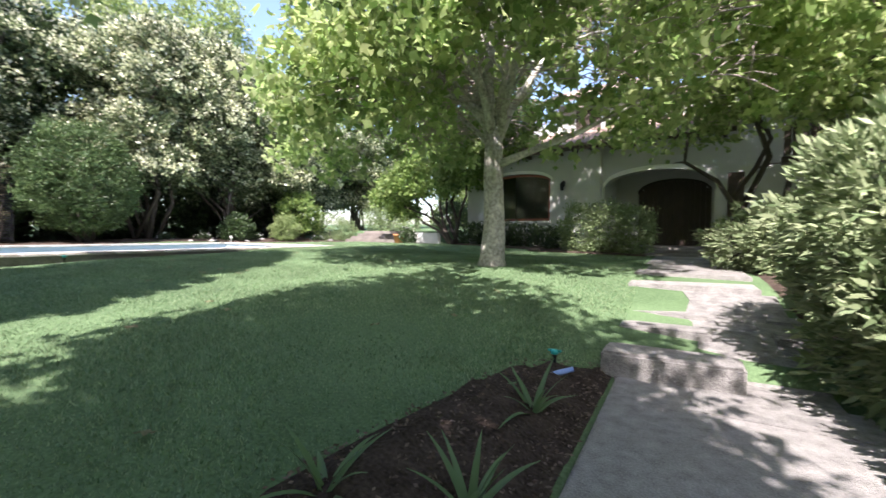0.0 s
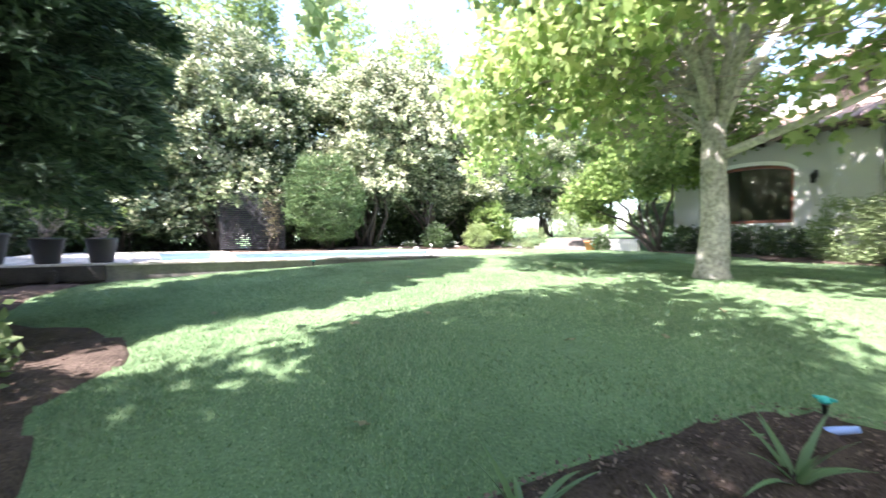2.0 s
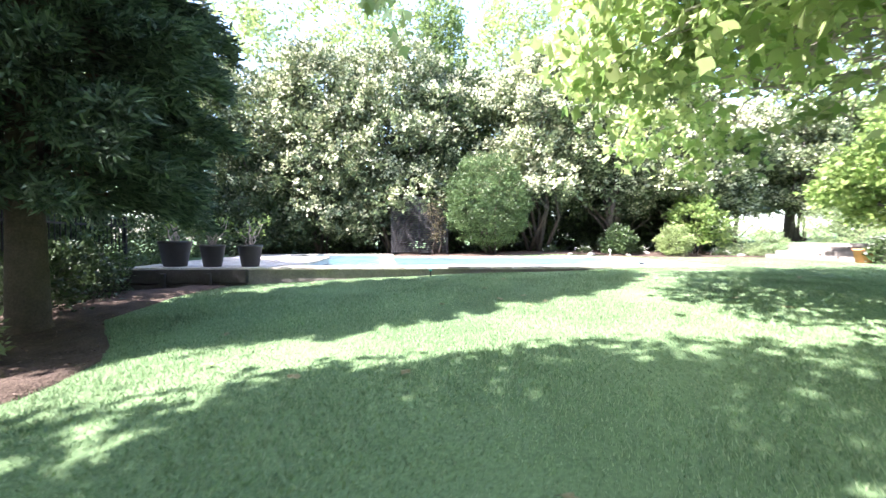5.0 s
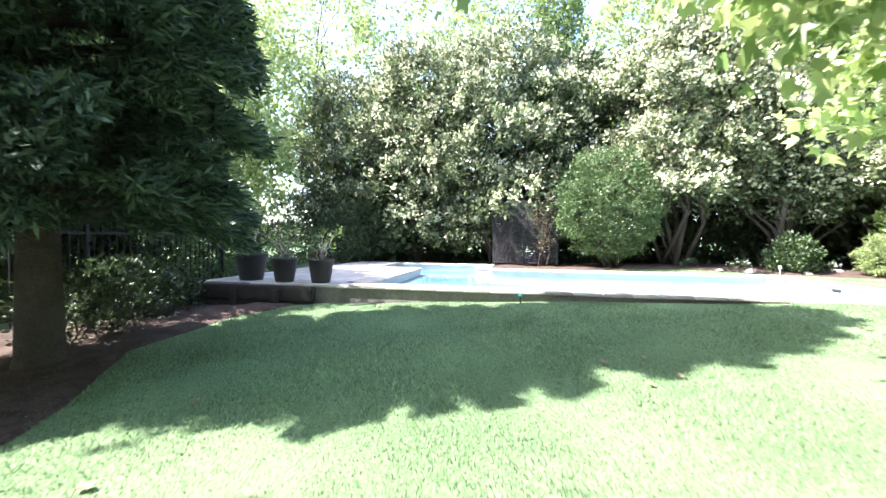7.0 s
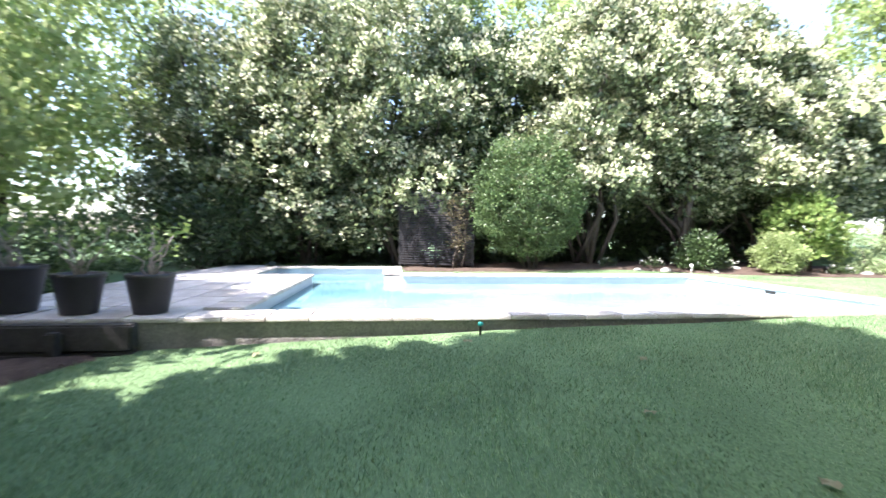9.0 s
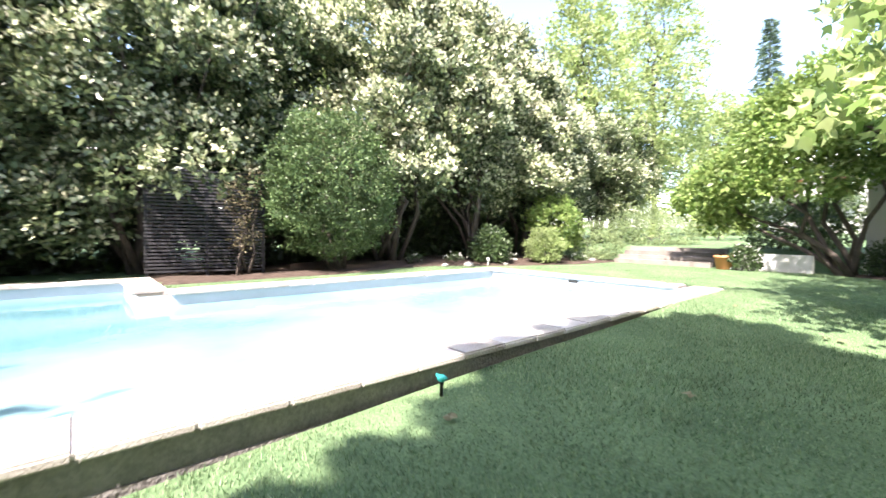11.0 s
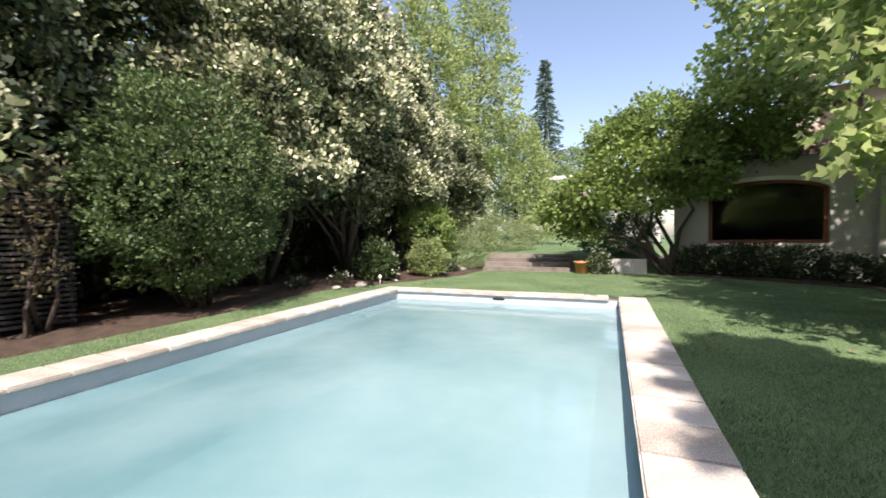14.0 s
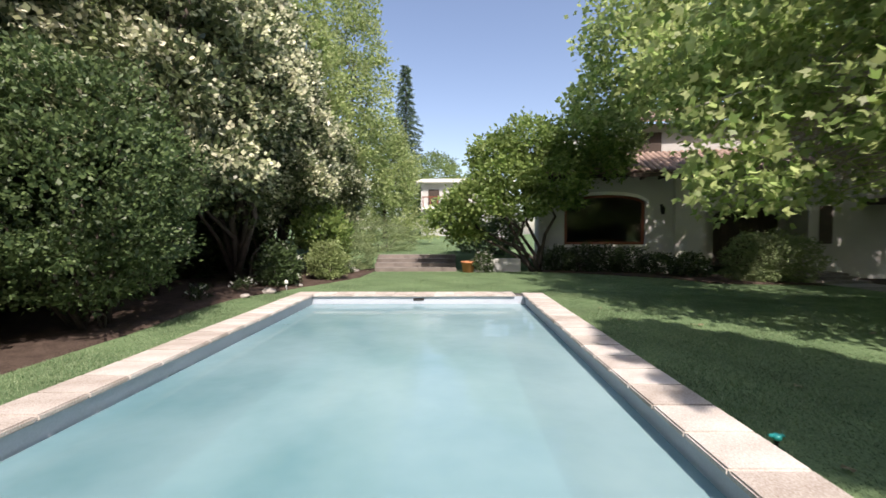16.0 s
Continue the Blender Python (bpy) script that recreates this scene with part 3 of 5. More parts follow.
# ---- path and steps ----
def path():
    p = thing("garden_path", "exposed aggregate concrete path with steps in the slope", "path", (11.4, -8.0, -0.86), kind="structure")
    o = Vector((-11.4, 8.0, 0.86))

    def slab(name, x0, x1, y0, y1, z0, z1, bev=0.02, mat=CONCRETE, label=""):
        bm = boxed(x0, x1, y0, y1, z0, z1, bevel=bev)
        bmesh.ops.translate(bm, verts=bm.verts, vec=o)
        return part(name, bm, mat, p, label)

    slab("slab", 10.56, 12.3, -9.1, -6.33, -1.06, -0.86)
    slab("slab", 10.56, 12.3, -14.5, -9.13, -1.06, -0.866)
    slab("step", 10.42, 11.55, -6.36, -5.93, -1.0, -0.64, 0.025)
    for y0, z in ((-5.4, -0.565), (-4.7, -0.51), (-4.05, -0.455)):
        slab("step", 10.45, 11.35, y0, y0 + 0.36, z - 0.2, z, 0.02)
        slab("step", 11.9, 12.5, y0 + 0.1, y0 + 0.5, z - 0.2, z, 0.02)
    # sloping ramp that runs past the steps
    bm = bmesh.new()
    for k in range(9):
        y = -6.9 + 0.425 * k
        zz = max(-0.85, ground_z(11.6, y) + 0.03)
        bm.verts.new((11.12 + 0.05 * math.sin(k * 2.1), y, zz))
        bm.verts.new((12.15, y, zz))
    bm.verts.ensure_lookup_table()
    for k in range(8):
        bm.faces.new([bm.verts[2 * k + j] for j in (0, 1, 3, 2)])
    ext = bmesh.ops.extrude_face_region(bm, geom=list(bm.faces))
    bmesh.ops.translate(bm, verts=[e for e in ext["geom"] if isinstance(e, bmesh.types.BMVert)], vec=(0, 0, -0.25))
    bmesh.ops.translate(bm, verts=bm.verts, vec=o)
    part("ramp", bm, CONCRETE, p)
    for k in range(8):
        y0 = -3.5 + 0.9 * k
        z = max(ground_z(11.2, y0 + 0.45), ground_z(11.2, y0)) + 0.02
        slab("paving_slab", 10.35, 12.0, y0, y0 + 0.885, z - 0.15, z, 0.012)
    for k in range(3):
        slab("step", 10.0, 12.1, 3.8 + 0.4 * k, 6.0, -0.35, -0.1 + 0.09 * k, 0.02, GREYSTONE)


path()


def sleeper_steps():
    s = thing("garden_steps", "weathered timber sleeper steps up to the upper lawn", "steps", (-3.3, 7.6, 0))
    for k, (y, z, x0, x1) in enumerate(((-0.9, 0.13, -1.6, 1.72), (-0.35, 0.28, -1.7, 1.7), (0.25, 0.43, -1.75, 1.7), (0.85, 0.57, -1.8, 1.7))):
        part("sleeper", boxed(x0, x1, y, y + 0.24, z - 0.36, z, bevel=0.018), SLEEPER, s)
        part("tread", boxed(x0 + 0.05, x1 - 0.05, y + 0.235, y + 0.62, z - 0.36, z - 0.012, bevel=0.004), CONCRETE, s, "gravel-filled tread")


sleeper_steps()


# ---- trees and shrubs ----
def limbs(parent, base, targets, r0, fork, material, seed, sides=8, lean=(0, 0)):
    """Trunk up to the fork, then limbs that taper out to the targets."""
    rng = random.Random(seed)
    bm = bmesh.new()
    b = Vector(base)
    top = b + Vector((lean[0], lean[1], fork))
    pts = [b + Vector((0, 0, -0.15)), b + Vector((0, 0, 0.12)), b.lerp(top, 0.3) + Vector((0.03, 0.02, 0)), b.lerp(top, 0.65), top]
    tube(bm, pts, [r0 * 1.7, r0 * 1.2, r0, r0 * 0.9, r0 * 0.8], sides + 4)
    part("trunk", bm, material, parent)
    for k, t in enumerate(targets):
        bm = bmesh.new()
        s = b.lerp(top, rng.uniform(0.8, 1.0))
        r = r0 * rng.uniform(0.4, 0.6)
        line = bend(s, t, 0.1, rng, 6)
        tube(bm, line, [r, r * 0.85, r * 0.66, r * 0.48, r * 0.3, r * 0.12], sides)
        for j in range(4):
            st = line[rng.randint(1, 4)]
            e = st + Vector((rng.uniform(-1, 1), rng.uniform(-1, 1), rng.uniform(-0.1, 1))) * (Vector(t) - s).length * 0.35
            tube(bm, bend(st, e, 0.05, rng, 4), [r * 0.35, r * 0.25, r * 0.15, r * 0.05], 5)
        part("limb", bm, material, parent)


def blobs_from(rng, centre, spread, n, size, squash=0.85):
    out = [(centre, (size * 1.1, size * 1.1, size * squash))]
    for _ in range(n):
        c = [centre[i] + rng.uniform(-1, 1) * spread[i] for i in range(3)]
        s = size * rng.uniform(0.55, 1.0)
        out.append((c, (s * rng.uniform(0.85, 1.2), s * rng.uniform(0.85, 1.2), s * squash)))
    return out


def shrub(name, label, x, y, blobs, leaf, clumps, per, spread, size, wide, seed, stems=5, bark=BARK, flowers=None, category="shrub", group="", **k):
    """A bush: stems from the ground into a crown; blobs are placed from its foot."""
    z = ground_z(x, y)
    t = thing(name, label, category, (x, y, z), group)
    rng = random.Random(seed)
    for i in range(stems):
        c, r = blobs[rng.randrange(len(blobs))]
        e = [c[j] + rng.uniform(-0.5, 0.5) * r[j] for j in range(3)]
        f = (rng.uniform(-0.12, 0.12) * stems ** 0.5, rng.uniform(-0.12, 0.12) * stems ** 0.5, -0.08)
        w = 0.012 + 0.012 * max(0.3, e[2])
        part("stem", tube(bmesh.new(), bend(f, e, 0.03, rng, 5, 0.2), [w, w * 0.9, w * 0.7, w * 0.45, w * 0.2], 6), bark, t)
    _, places, d = crown("crown", t, leaf, blobs, clumps, per, spread, size, wide, seed, **k)
    if flowers:
        blossom(t, places, d, flowers[0], flowers[1], flowers[2], flowers[3], seed + 1, flowers[4], 0.1, flowers[5])
    return t


# flowering laurel thicket along the back
rr = random.Random(21)
for i, (x, y, h, w, fl) in enumerate(((-10.4, -14.4, 8.0, 2.7, 0.1), (-10.2, -11.2, 9.2, 2.8, 0.3), (-9.9, -7.9, 9.4, 2.8, 0.22), (-11.0, -4.9, 9.0, 2.6, 0.1), (-8.8, -1.3, 8.8, 2.7, 0.5), (-8.3, 2.2, 8.8, 2.6, 0.6), (-8.5, 5.6, 7.8, 2.5, 0.55), (-9.6, 9.0, 6.4, 2.2, 0.3), (-8.8, 12.2, 6.2, 2.2, 0.15), (-9.6, 16.0, 7.0, 2.4, 0.1))):
    bl = []
    low = 0.06 if y < -9 else 0.22
    for _ in range(34 if y > -6 else 44):
        f = rr.random() ** 0.8
        s = w * rr.uniform(0.2, 0.4)
        a = rr.uniform(-1.9, 1.9)
        rad = w * rr.uniform(0.55, 1.0) * (1.0 if f < 0.75 else 0.65)
        bl.append(((rad * math.cos(a) * 0.75, rad * math.sin(a) * 1.05, h * (low + (0.97 - low) * f)), (s, s * 1.1, s * 0.85)))
    for f in (0.35, 0.6, 0.85):
        bl.append(((-0.3, 0, h * f), (w * 0.6, w * 0.75, h * 0.17)))
    lab = "tall laurel bush thick with cream flower heads" if fl > 0.2 else "tall dark green laurel bush with few flowers"
    # one laurel takes the dark leaf, its deep shade painted into the colour
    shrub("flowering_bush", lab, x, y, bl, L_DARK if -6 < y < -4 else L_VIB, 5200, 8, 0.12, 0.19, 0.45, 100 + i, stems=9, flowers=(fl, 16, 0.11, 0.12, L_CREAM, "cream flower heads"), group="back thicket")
# dark undergrowth below the thicket, added so its leaf colour fills the shaded hollows
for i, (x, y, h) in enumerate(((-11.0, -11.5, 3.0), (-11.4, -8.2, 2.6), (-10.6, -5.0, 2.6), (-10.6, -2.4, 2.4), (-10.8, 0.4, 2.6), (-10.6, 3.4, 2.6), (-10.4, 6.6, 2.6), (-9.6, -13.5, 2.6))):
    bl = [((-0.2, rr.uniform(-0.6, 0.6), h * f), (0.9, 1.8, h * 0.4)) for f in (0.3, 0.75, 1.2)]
    shrub("undergrowth_bush", "dark undergrowth added for the shade below tall laurels", x, y, bl, L_DARK, 2000, 8, 0.16, 0.24, 0.6, 140 + i, stems=5, low=-1, group="undergrowth")

# dense clipped bush beside the lattice
shrub("clipped_bush", "large rounded green bush on bare stems", -7.6, -3.9, [((0.1, 0, 2.5), (1.35, 1.65, 1.55)), ((0.2, -0.75, 2.0), (1.1, 1.0, 1.05)), ((0.2, 0.75, 2.2), (1.15, 1.0, 1.2)), ((0, 0.1, 3.3), (1.0, 1.2, 0.9)), ((0.3, 0.2, 1.6), (1.05, 1.35, 0.95)), ((0.1, 0, 1.0), (0.85, 1.1, 0.6))], L_BOX, 6000, 10, 0.07, 0.08, 0.6, 200, stems=8, low=-1)
# smaller shrubs along the back bed
shrub("ball_bush", "clipped pale green ball-shaped bush", -5.9, 3.55, [((0, 0, 0.62), (0.6, 0.62, 0.56))], L_BALL, 1100, 8, 0.05, 0.07, 0.5, 210, low=-1, inner=0.15)
shrub("leafy_bush", "upright bright green broad-leaved bush", -6.5, 4.9, [((0, 0, 1.6), (0.9, 0.95, 0.8)), ((0.1, 0.4, 1.1), (0.7, 0.8, 0.7))], L_WIS, 500, 8, 0.1, 0.17, 0.5, 211)
shrub("low_bush", "low dark green bush on the soil bed", -6.7, 1.6, [((0, 0, 0.55), (0.5, 0.6, 0.55)), ((0, -0.4, 0.35), (0.35, 0.4, 0.35))], L_DARK, 500, 8, 0.08, 0.11, 0.5, 212)
shrub("mounded_bush", "grey-green mounded bush by the steps", -6.0, 6.8, [((0, 0, 0.75), (0.95, 1.1, 0.8)), ((0.2, 0.7, 0.6), (0.7, 0.7, 0.6))], L_GREY, 1300, 8, 0.06, 0.07, 0.45, 213, low=-1)
shrub("mounded_bush", "wide grey-green mounded bush on the upper lawn", -5.4, 11.4, [((0, 0, 0.7), (1.4, 1.5, 0.9)), ((0.8, 0.8, 0.6), (1.0, 1.0, 0.7)), ((-0.8, -0.3, 0.8), (1, 1, 0.8))], L_GREY, 1700, 8, 0.07, 0.08, 0.45, 214, low=-1)
shrub("leafy_bush", "fresh green bush beyond the steps", -7.6, 14.5, [((0, 0, 1.2), (1.5, 1.5, 1.2))], L_LIGHT, 700, 8, 0.1, 0.12, 0.5, 215)
shrub("leafy_bush", "fresh green bush on the upper slope", -4.4, 17.5, [((0, 0, 0.9), (1.6, 1.2, 0.9))], L_LIGHT, 600, 8, 0.1, 0.12, 0.5, 216)
# bushes added in place of plain shade, to screen the neighbour house
for i, (x, y, h) in enumerate(((0.3, 9.2, 1.5), (-0.7, 10.6, 1.6), (0.9, 11.5, 2.0))):
    shrub("leafy_bush", "green bush added on the shaded upper terrace to screen the far house", x, y, [((0, 0, h * 0.5), (0.8, 0.8, h * 0.5)), ((0.4, 0.3, h * 0.7), (0.6, 0.6, h * 0.35))], L_BOX, 450, 8, 0.1, 0.12, 0.5, 240 + i, low=-1, group="terrace bushes")
for i, (x, y) in enumerate(((-7.3, -1.2), (-7.1, 0.2), (-6.9, 2.6), (-5.7, 5.4))):
    shrub("ground_cover", "small pale flowering ground cover on the soil bed", x, y, [((0, 0, 0.13), (0.2, 0.25, 0.14))], L_DARK, 60, 7, 0.05, 0.07, 0.4, 220 + i, stems=2, flowers=(0.25, 5, 0.03, 0.04, L_WHITE, "tiny white flowers"), category="plant", group="ground cover")
# creeper on the lattice
shrub("climbing_plant", "sparse russet-leaved climber against the dark lattice", -7.75, -6.1, [((0, 0, 1.9), (0.25, 0.4, 0.7)), ((0, 0.1, 1.0), (0.2, 0.3, 0.4))], L_RED, 130, 7, 0.1, 0.09, 0.5, 230, stems=4, category="climber")
# low dark hedge and light shrub behind the pots
shrub("clipped_hedge", "long dark clipped hedge behind the potted shrubs", -2.6, -15.6, [((dx, 0, 0.95), (0.9, 0.8, 1.05)) for dx in (-4.6, -3.3, -2, -0.7, 0.6, 1.9)], L_BOX, 2600, 8, 0.09, 0.1, 0.5, 231, stems=10, low=-1, category="hedge")
shrub("leafy_bush", "dark glossy bush at the deck's edge", -7.6, -14.2, [((0, 0, 1.0), (1.2, 1.1, 1.0)), ((-1.0, 0.8, 1.3), (1, 1, 1.1))], L_DARK, 800, 8, 0.1, 0.13, 0.5, 232, low=-1)


def broad_tree(name, label, x, y, h, r, leaf, seed, clumps, per, size, wide, trunk=0.18, bark=BARK, fork=0.35, n=10, tall=1.0, spread=0.2, group="", crown_from=0.35):
    z = ground_z(x, y)
    t = thing(name, label, "tree", (x, y, z), group)
    rng = random.Random(seed)
    bl = []
    for k in range(n):
        f = crown_from + (1 - crown_from) * (k + 0.5) / n
        rad = r * math.sin(math.pi * min(0.96, 0.22 + 0.75 * (f - crown_from) / (1 - crown_from))) ** 0.7
        a = k * 2.4 + rng.uniform(-0.4, 0.4)
        s = r * rng.uniform(0.42, 0.6)
        off = max(0, rad - s * 0.7)
        bl.append(((off * math.cos(a), off * math.sin(a), h * f), (s, s, s * 0.8 * tall)))
    limbs(t, (0, 0, 0), [b[0] for b in bl[:: max(1, n // 6)]], trunk, h * fork, bark, seed)
    crown("crown", t, leaf, bl, clumps, per, spread, size, wide, seed)
    return t


# light trees behind the thicket, and the far wood
# the last six are unseen, added to cut skylight and shade the pots
for i, (x, y, h, r, lf, tall) in enumerate(((-13.5, -18, 16, 4.6, L_LIGHT, 1.3), (-8.5, -20, 11, 4.0, L_LIGHT, 1.1), (-16, -10.5, 17.0, 4.4, L_LIGHT, 1.3), (-18.0, -4.8, 16, 2.2, L_TREE, 1.5), (-15.5, -0.2, 15.5, 3.4, L_LIGHT, 1.2), (-15, 5.5, 14.5, 3.4, L_LIGHT, 1.2), (-10.5, 13.5, 14.0, 2.6, L_LIGHT, 1.6), (-8.7, 19.5, 17.5, 3.0, L_LIGHT, 1.7), (-7.6, 26, 9, 3.0, L_LIGHT, 1.1), (-5, -20, 9, 3.8, L_LIGHT, 1.0), (0.2, -20.2, 11, 3.2, L_LIGHT, 1.0), (4, -24, 9, 4.0, L_LIGHT, 1.0), (11, -23, 9, 4.0, L_TREE, 1.0), (-3.5, 38, 8, 4.0, L_TREE, 0.9), (-22, 12, 12, 4, L_TREE, 1.1), (-21, -15, 11, 4, L_TREE, 1.1), (19.5, -9, 11, 4.2, L_TREE, 1.1), (19, -16, 11, 4.2, L_TREE, 1.1), (19, -2, 10, 4.0, L_TREE, 1.1), (14, -27, 11, 4.2, L_TREE, 1.1), (7, -29, 11, 4.2, L_TREE, 1.1), (1.2, -17.2, 8.2, 2.5, L_TREE, 1.1))):
    broad_tree("garden_tree", "tall light green tree behind the garden" if lf is L_LIGHT else "leafy green tree beyond the garden hedge; some are added unseen for shade", x, y, h, r, lf, 300 + i, 2400, 9, 0.22, 0.65, n=15, tall=tall, group="trees behind the garden", crown_from=0.22)


# drawn outline of sunlit lawn and path: leaf clumps that would shade it are left out
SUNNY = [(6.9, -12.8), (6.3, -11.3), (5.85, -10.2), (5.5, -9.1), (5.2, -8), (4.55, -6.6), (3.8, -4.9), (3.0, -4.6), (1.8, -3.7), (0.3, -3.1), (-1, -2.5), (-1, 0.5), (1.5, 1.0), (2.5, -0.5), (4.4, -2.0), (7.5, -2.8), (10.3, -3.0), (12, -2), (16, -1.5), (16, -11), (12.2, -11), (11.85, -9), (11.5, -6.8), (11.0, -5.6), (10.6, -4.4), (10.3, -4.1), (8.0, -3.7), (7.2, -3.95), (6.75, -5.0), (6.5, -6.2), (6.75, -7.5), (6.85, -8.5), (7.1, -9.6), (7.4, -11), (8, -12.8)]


def spares_sunlit_strip(x, y, z):
    """Whether a clump of leaves may stand here: its shadow must fall outside SUNNY."""
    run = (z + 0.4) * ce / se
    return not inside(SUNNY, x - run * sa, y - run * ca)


def maple():
    """Spreading plane-leaved tree on the lawn with a forked, flaking trunk."""
    t = thing("maple_tree", "spreading tree with pale flaking trunk and lobed leaves", "tree", (7.75, -2.7, ground_z(7.75, -2.7)))
    rng = random.Random(3)
    bl = []
    for k in range(44):
        a, rad = rng.uniform(0, math.tau), 5.0 * rng.uniform(0.1, 1.0) ** 0.6
        z = rng.uniform(3.4, 9.2) - 0.12 * rad
        s = rng.uniform(0.8, 1.35)
        bl.append(((rad * math.cos(a) - 0.6, rad * math.sin(a) * 0.9 - 0.6, z), (s * 1.15, s * 1.15, s * 0.75)))
    limbs(t, (0, 0, 0), [(-1.1, -0.3, 6.5), (0.5, 0.2, 7.2), (1.8, 0.2, 6.0), (-3.2, 0.4, 5.0), (0.3, -2.4, 5.2), (0.6, 2.6, 5.4), (0.1, -0.2, 8.0), (-0.7, 0.5, 7.6)], 0.215, 2.7, PALEBARK, 4, sides=10)
    bm = bmesh.new()
    tube(bm, bend((0.1, 0, 2.0), (2.6, 0.2, 2.9), -0.02, rng, 6), [0.09, 0.07, 0.06, 0.045, 0.03, 0.015], 7)
    tube(bm, bend((-0.1, 0, 2.4), (-1.3, 0.3, 3.5), -0.02, rng, 6), [0.07, 0.06, 0.05, 0.04, 0.03, 0.012], 7)
    tube(bm, bend((-1.0, 0.2, 4.8), (-5.2, 0, 3.9), 0.05, rng, 6), [0.09, 0.08, 0.06, 0.045, 0.03, 0.015], 7)
    part("low_branch", bm, PALEBARK, t)
    # clumps that would throw shade into SUNNY are dropped
    crown("crown", t, L_MAPLE, bl, 4700, 8, 0.16, 0.19, 0.95, 31, up=-0.1, inner=0.2, lobed=True, keep=lambda x, y, z: spares_sunlit_strip(x + 7.75, y - 2.7, z - 0.2))
    # low hanging sprays
    sprays = [((-2.5, -2.7, 2.9), (0.7, 0.7, 0.4)), ((-3.0, -2.2, 3.3), (0.8, 0.7, 0.45)), ((-2.1, -2.5, 3.7), (0.8, 0.8, 0.5)), ((-1.6, -1.9, 4.1), (0.9, 0.8, 0.5)), ((-2.8, -2.9, 2.5), (0.45, 0.5, 0.3)), ((-4.2, 0.6, 4.3), (1.2, 1.1, 0.8)), ((-3.6, 1.4, 5.2), (1.2, 1.1, 0.9)), ((-4.8, -0.2, 3.1), (0.6, 0.6, 0.9)), ((-4.2, 0.3, 2.4), (0.5, 0.6, 0.5)), ((-4.6, -0.5, 2.6), (0.8, 0.8, 0.7)), ((-3.3, -0.8, 3.4), (1.2, 1.0, 0.9)), ((-1.5, -2.6, 2.9), (0.9, 0.9, 0.7)), ((-2.4, -2.0, 3.3), (1.0, 1.0, 0.8)), ((1.6, 0.6, 2.7), (0.9, 0.9, 0.6)), ((2.6, -0.6, 3.0), (1.0, 1.0, 0.7)), ((-0.3, -3.1, 3.6), (1.2, 1.0, 0.8)), ((-2.0, 1.0, 2.7), (1.0, 0.9, 0.6))]
    bm = bmesh.new()
    for q in (sprays[0][0], sprays[1][0], sprays[3][0]):
        tube(bm, bend((-0.1, -0.1, 3.0), q, 0.12, rng, 6), [0.06, 0.05, 0.04, 0.03, 0.02, 0.008], 6)
    part("low_branch", bm, PALEBARK, t)
    crown("low_spray", t, L_MAPLE, sprays, 1000, 8, 0.15, 0.175, 0.95, 33, "sunlit hanging sprays of lobed leaves", lobed=True, up=-0.15, inner=0.35)
    # bare twigs among the leaves
    bm = bmesh.new()
    for _ in range(700):
        s = Vector((rng.uniform(-2.5, 4.2), rng.uniform(-1.6, 3.0), rng.uniform(2.9, 5.6)))
        e = s + Vector((rng.uniform(-1, 1), rng.uniform(-1, 1), rng.uniform(-0.6, 0.5))) * 0.9
        tube(bm, bend(s, e, 0.06, rng, 4, 0.4), [0.012, 0.01, 0.007, 0.003], 4)
    for _ in range(420):
        s = Vector((rng.uniform(-3.0, -0.6), rng.uniform(-1.0, 1.4), rng.uniform(2.7, 4.5)))
        e = s + Vector((rng.uniform(-1, 1), rng.uniform(-1, 1), rng.uniform(-0.7, 0.4))) * 0.7
        tube(bm, bend(s, e, 0.06, rng, 4, 0.5), [0.014, 0.012, 0.009, 0.003], 4)
    tagged(part("twig_tangle", bm, TWIGM, t), "tangled bare grey-brown twigs", kind="stuff")


maple()


def lawn_tree(label, x, y, centre, spread, count, clumps, seed, trunk=0.2):
    """A broad tree whose crown stands off to one side of its trunk, cut so that SUNNY stays lit."""
    z = ground_z(x, y)
    t = thing("garden_tree", label, "tree", (x, y, z))
    rng = random.Random(seed)
    bl = []
    while len(bl) < count:
        a, rad = rng.uniform(0, math.tau), rng.uniform(0.02, 1) ** 0.6
        c = (centre[0] + spread[0] * rad * math.cos(a), centre[1] + spread[1] * rad * math.sin(a), centre[2] + rng.uniform(-1, 1) * spread[2])
        s = rng.uniform(0.9, 1.4)
        if spares_sunlit_strip(x + c[0], y + c[1], z + c[2]):
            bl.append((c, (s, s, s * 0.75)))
    limbs(t, (0, 0, 0), [b[0] for b in bl[::5]], trunk, 2.6, BARK, seed + 1)
    crown("crown", t, L_MAPLE, bl, clumps, 8, 0.2, 0.17, 0.9, seed, up=-0.1, lobed=True, keep=lambda a, b, c: spares_sunlit_strip(x + a, y + b, z + c))


# this tree stays unseen; its crown is there for the shade on the lower lawn
lawn_tree("leafy tree out of view by the path's lower end, shading the lawn", 12.9, -16.0, (-2.0, 1.0, 7.0), (4.2, 5.0, 2.3), 62, 10500, 352)
lawn_tree("leafy tree that leans over the path", 14.2, -0.6, (-0.8, 0.2, 4.6), (2.6, 2.4, 1.2), 16, 1800, 360, 0.14)


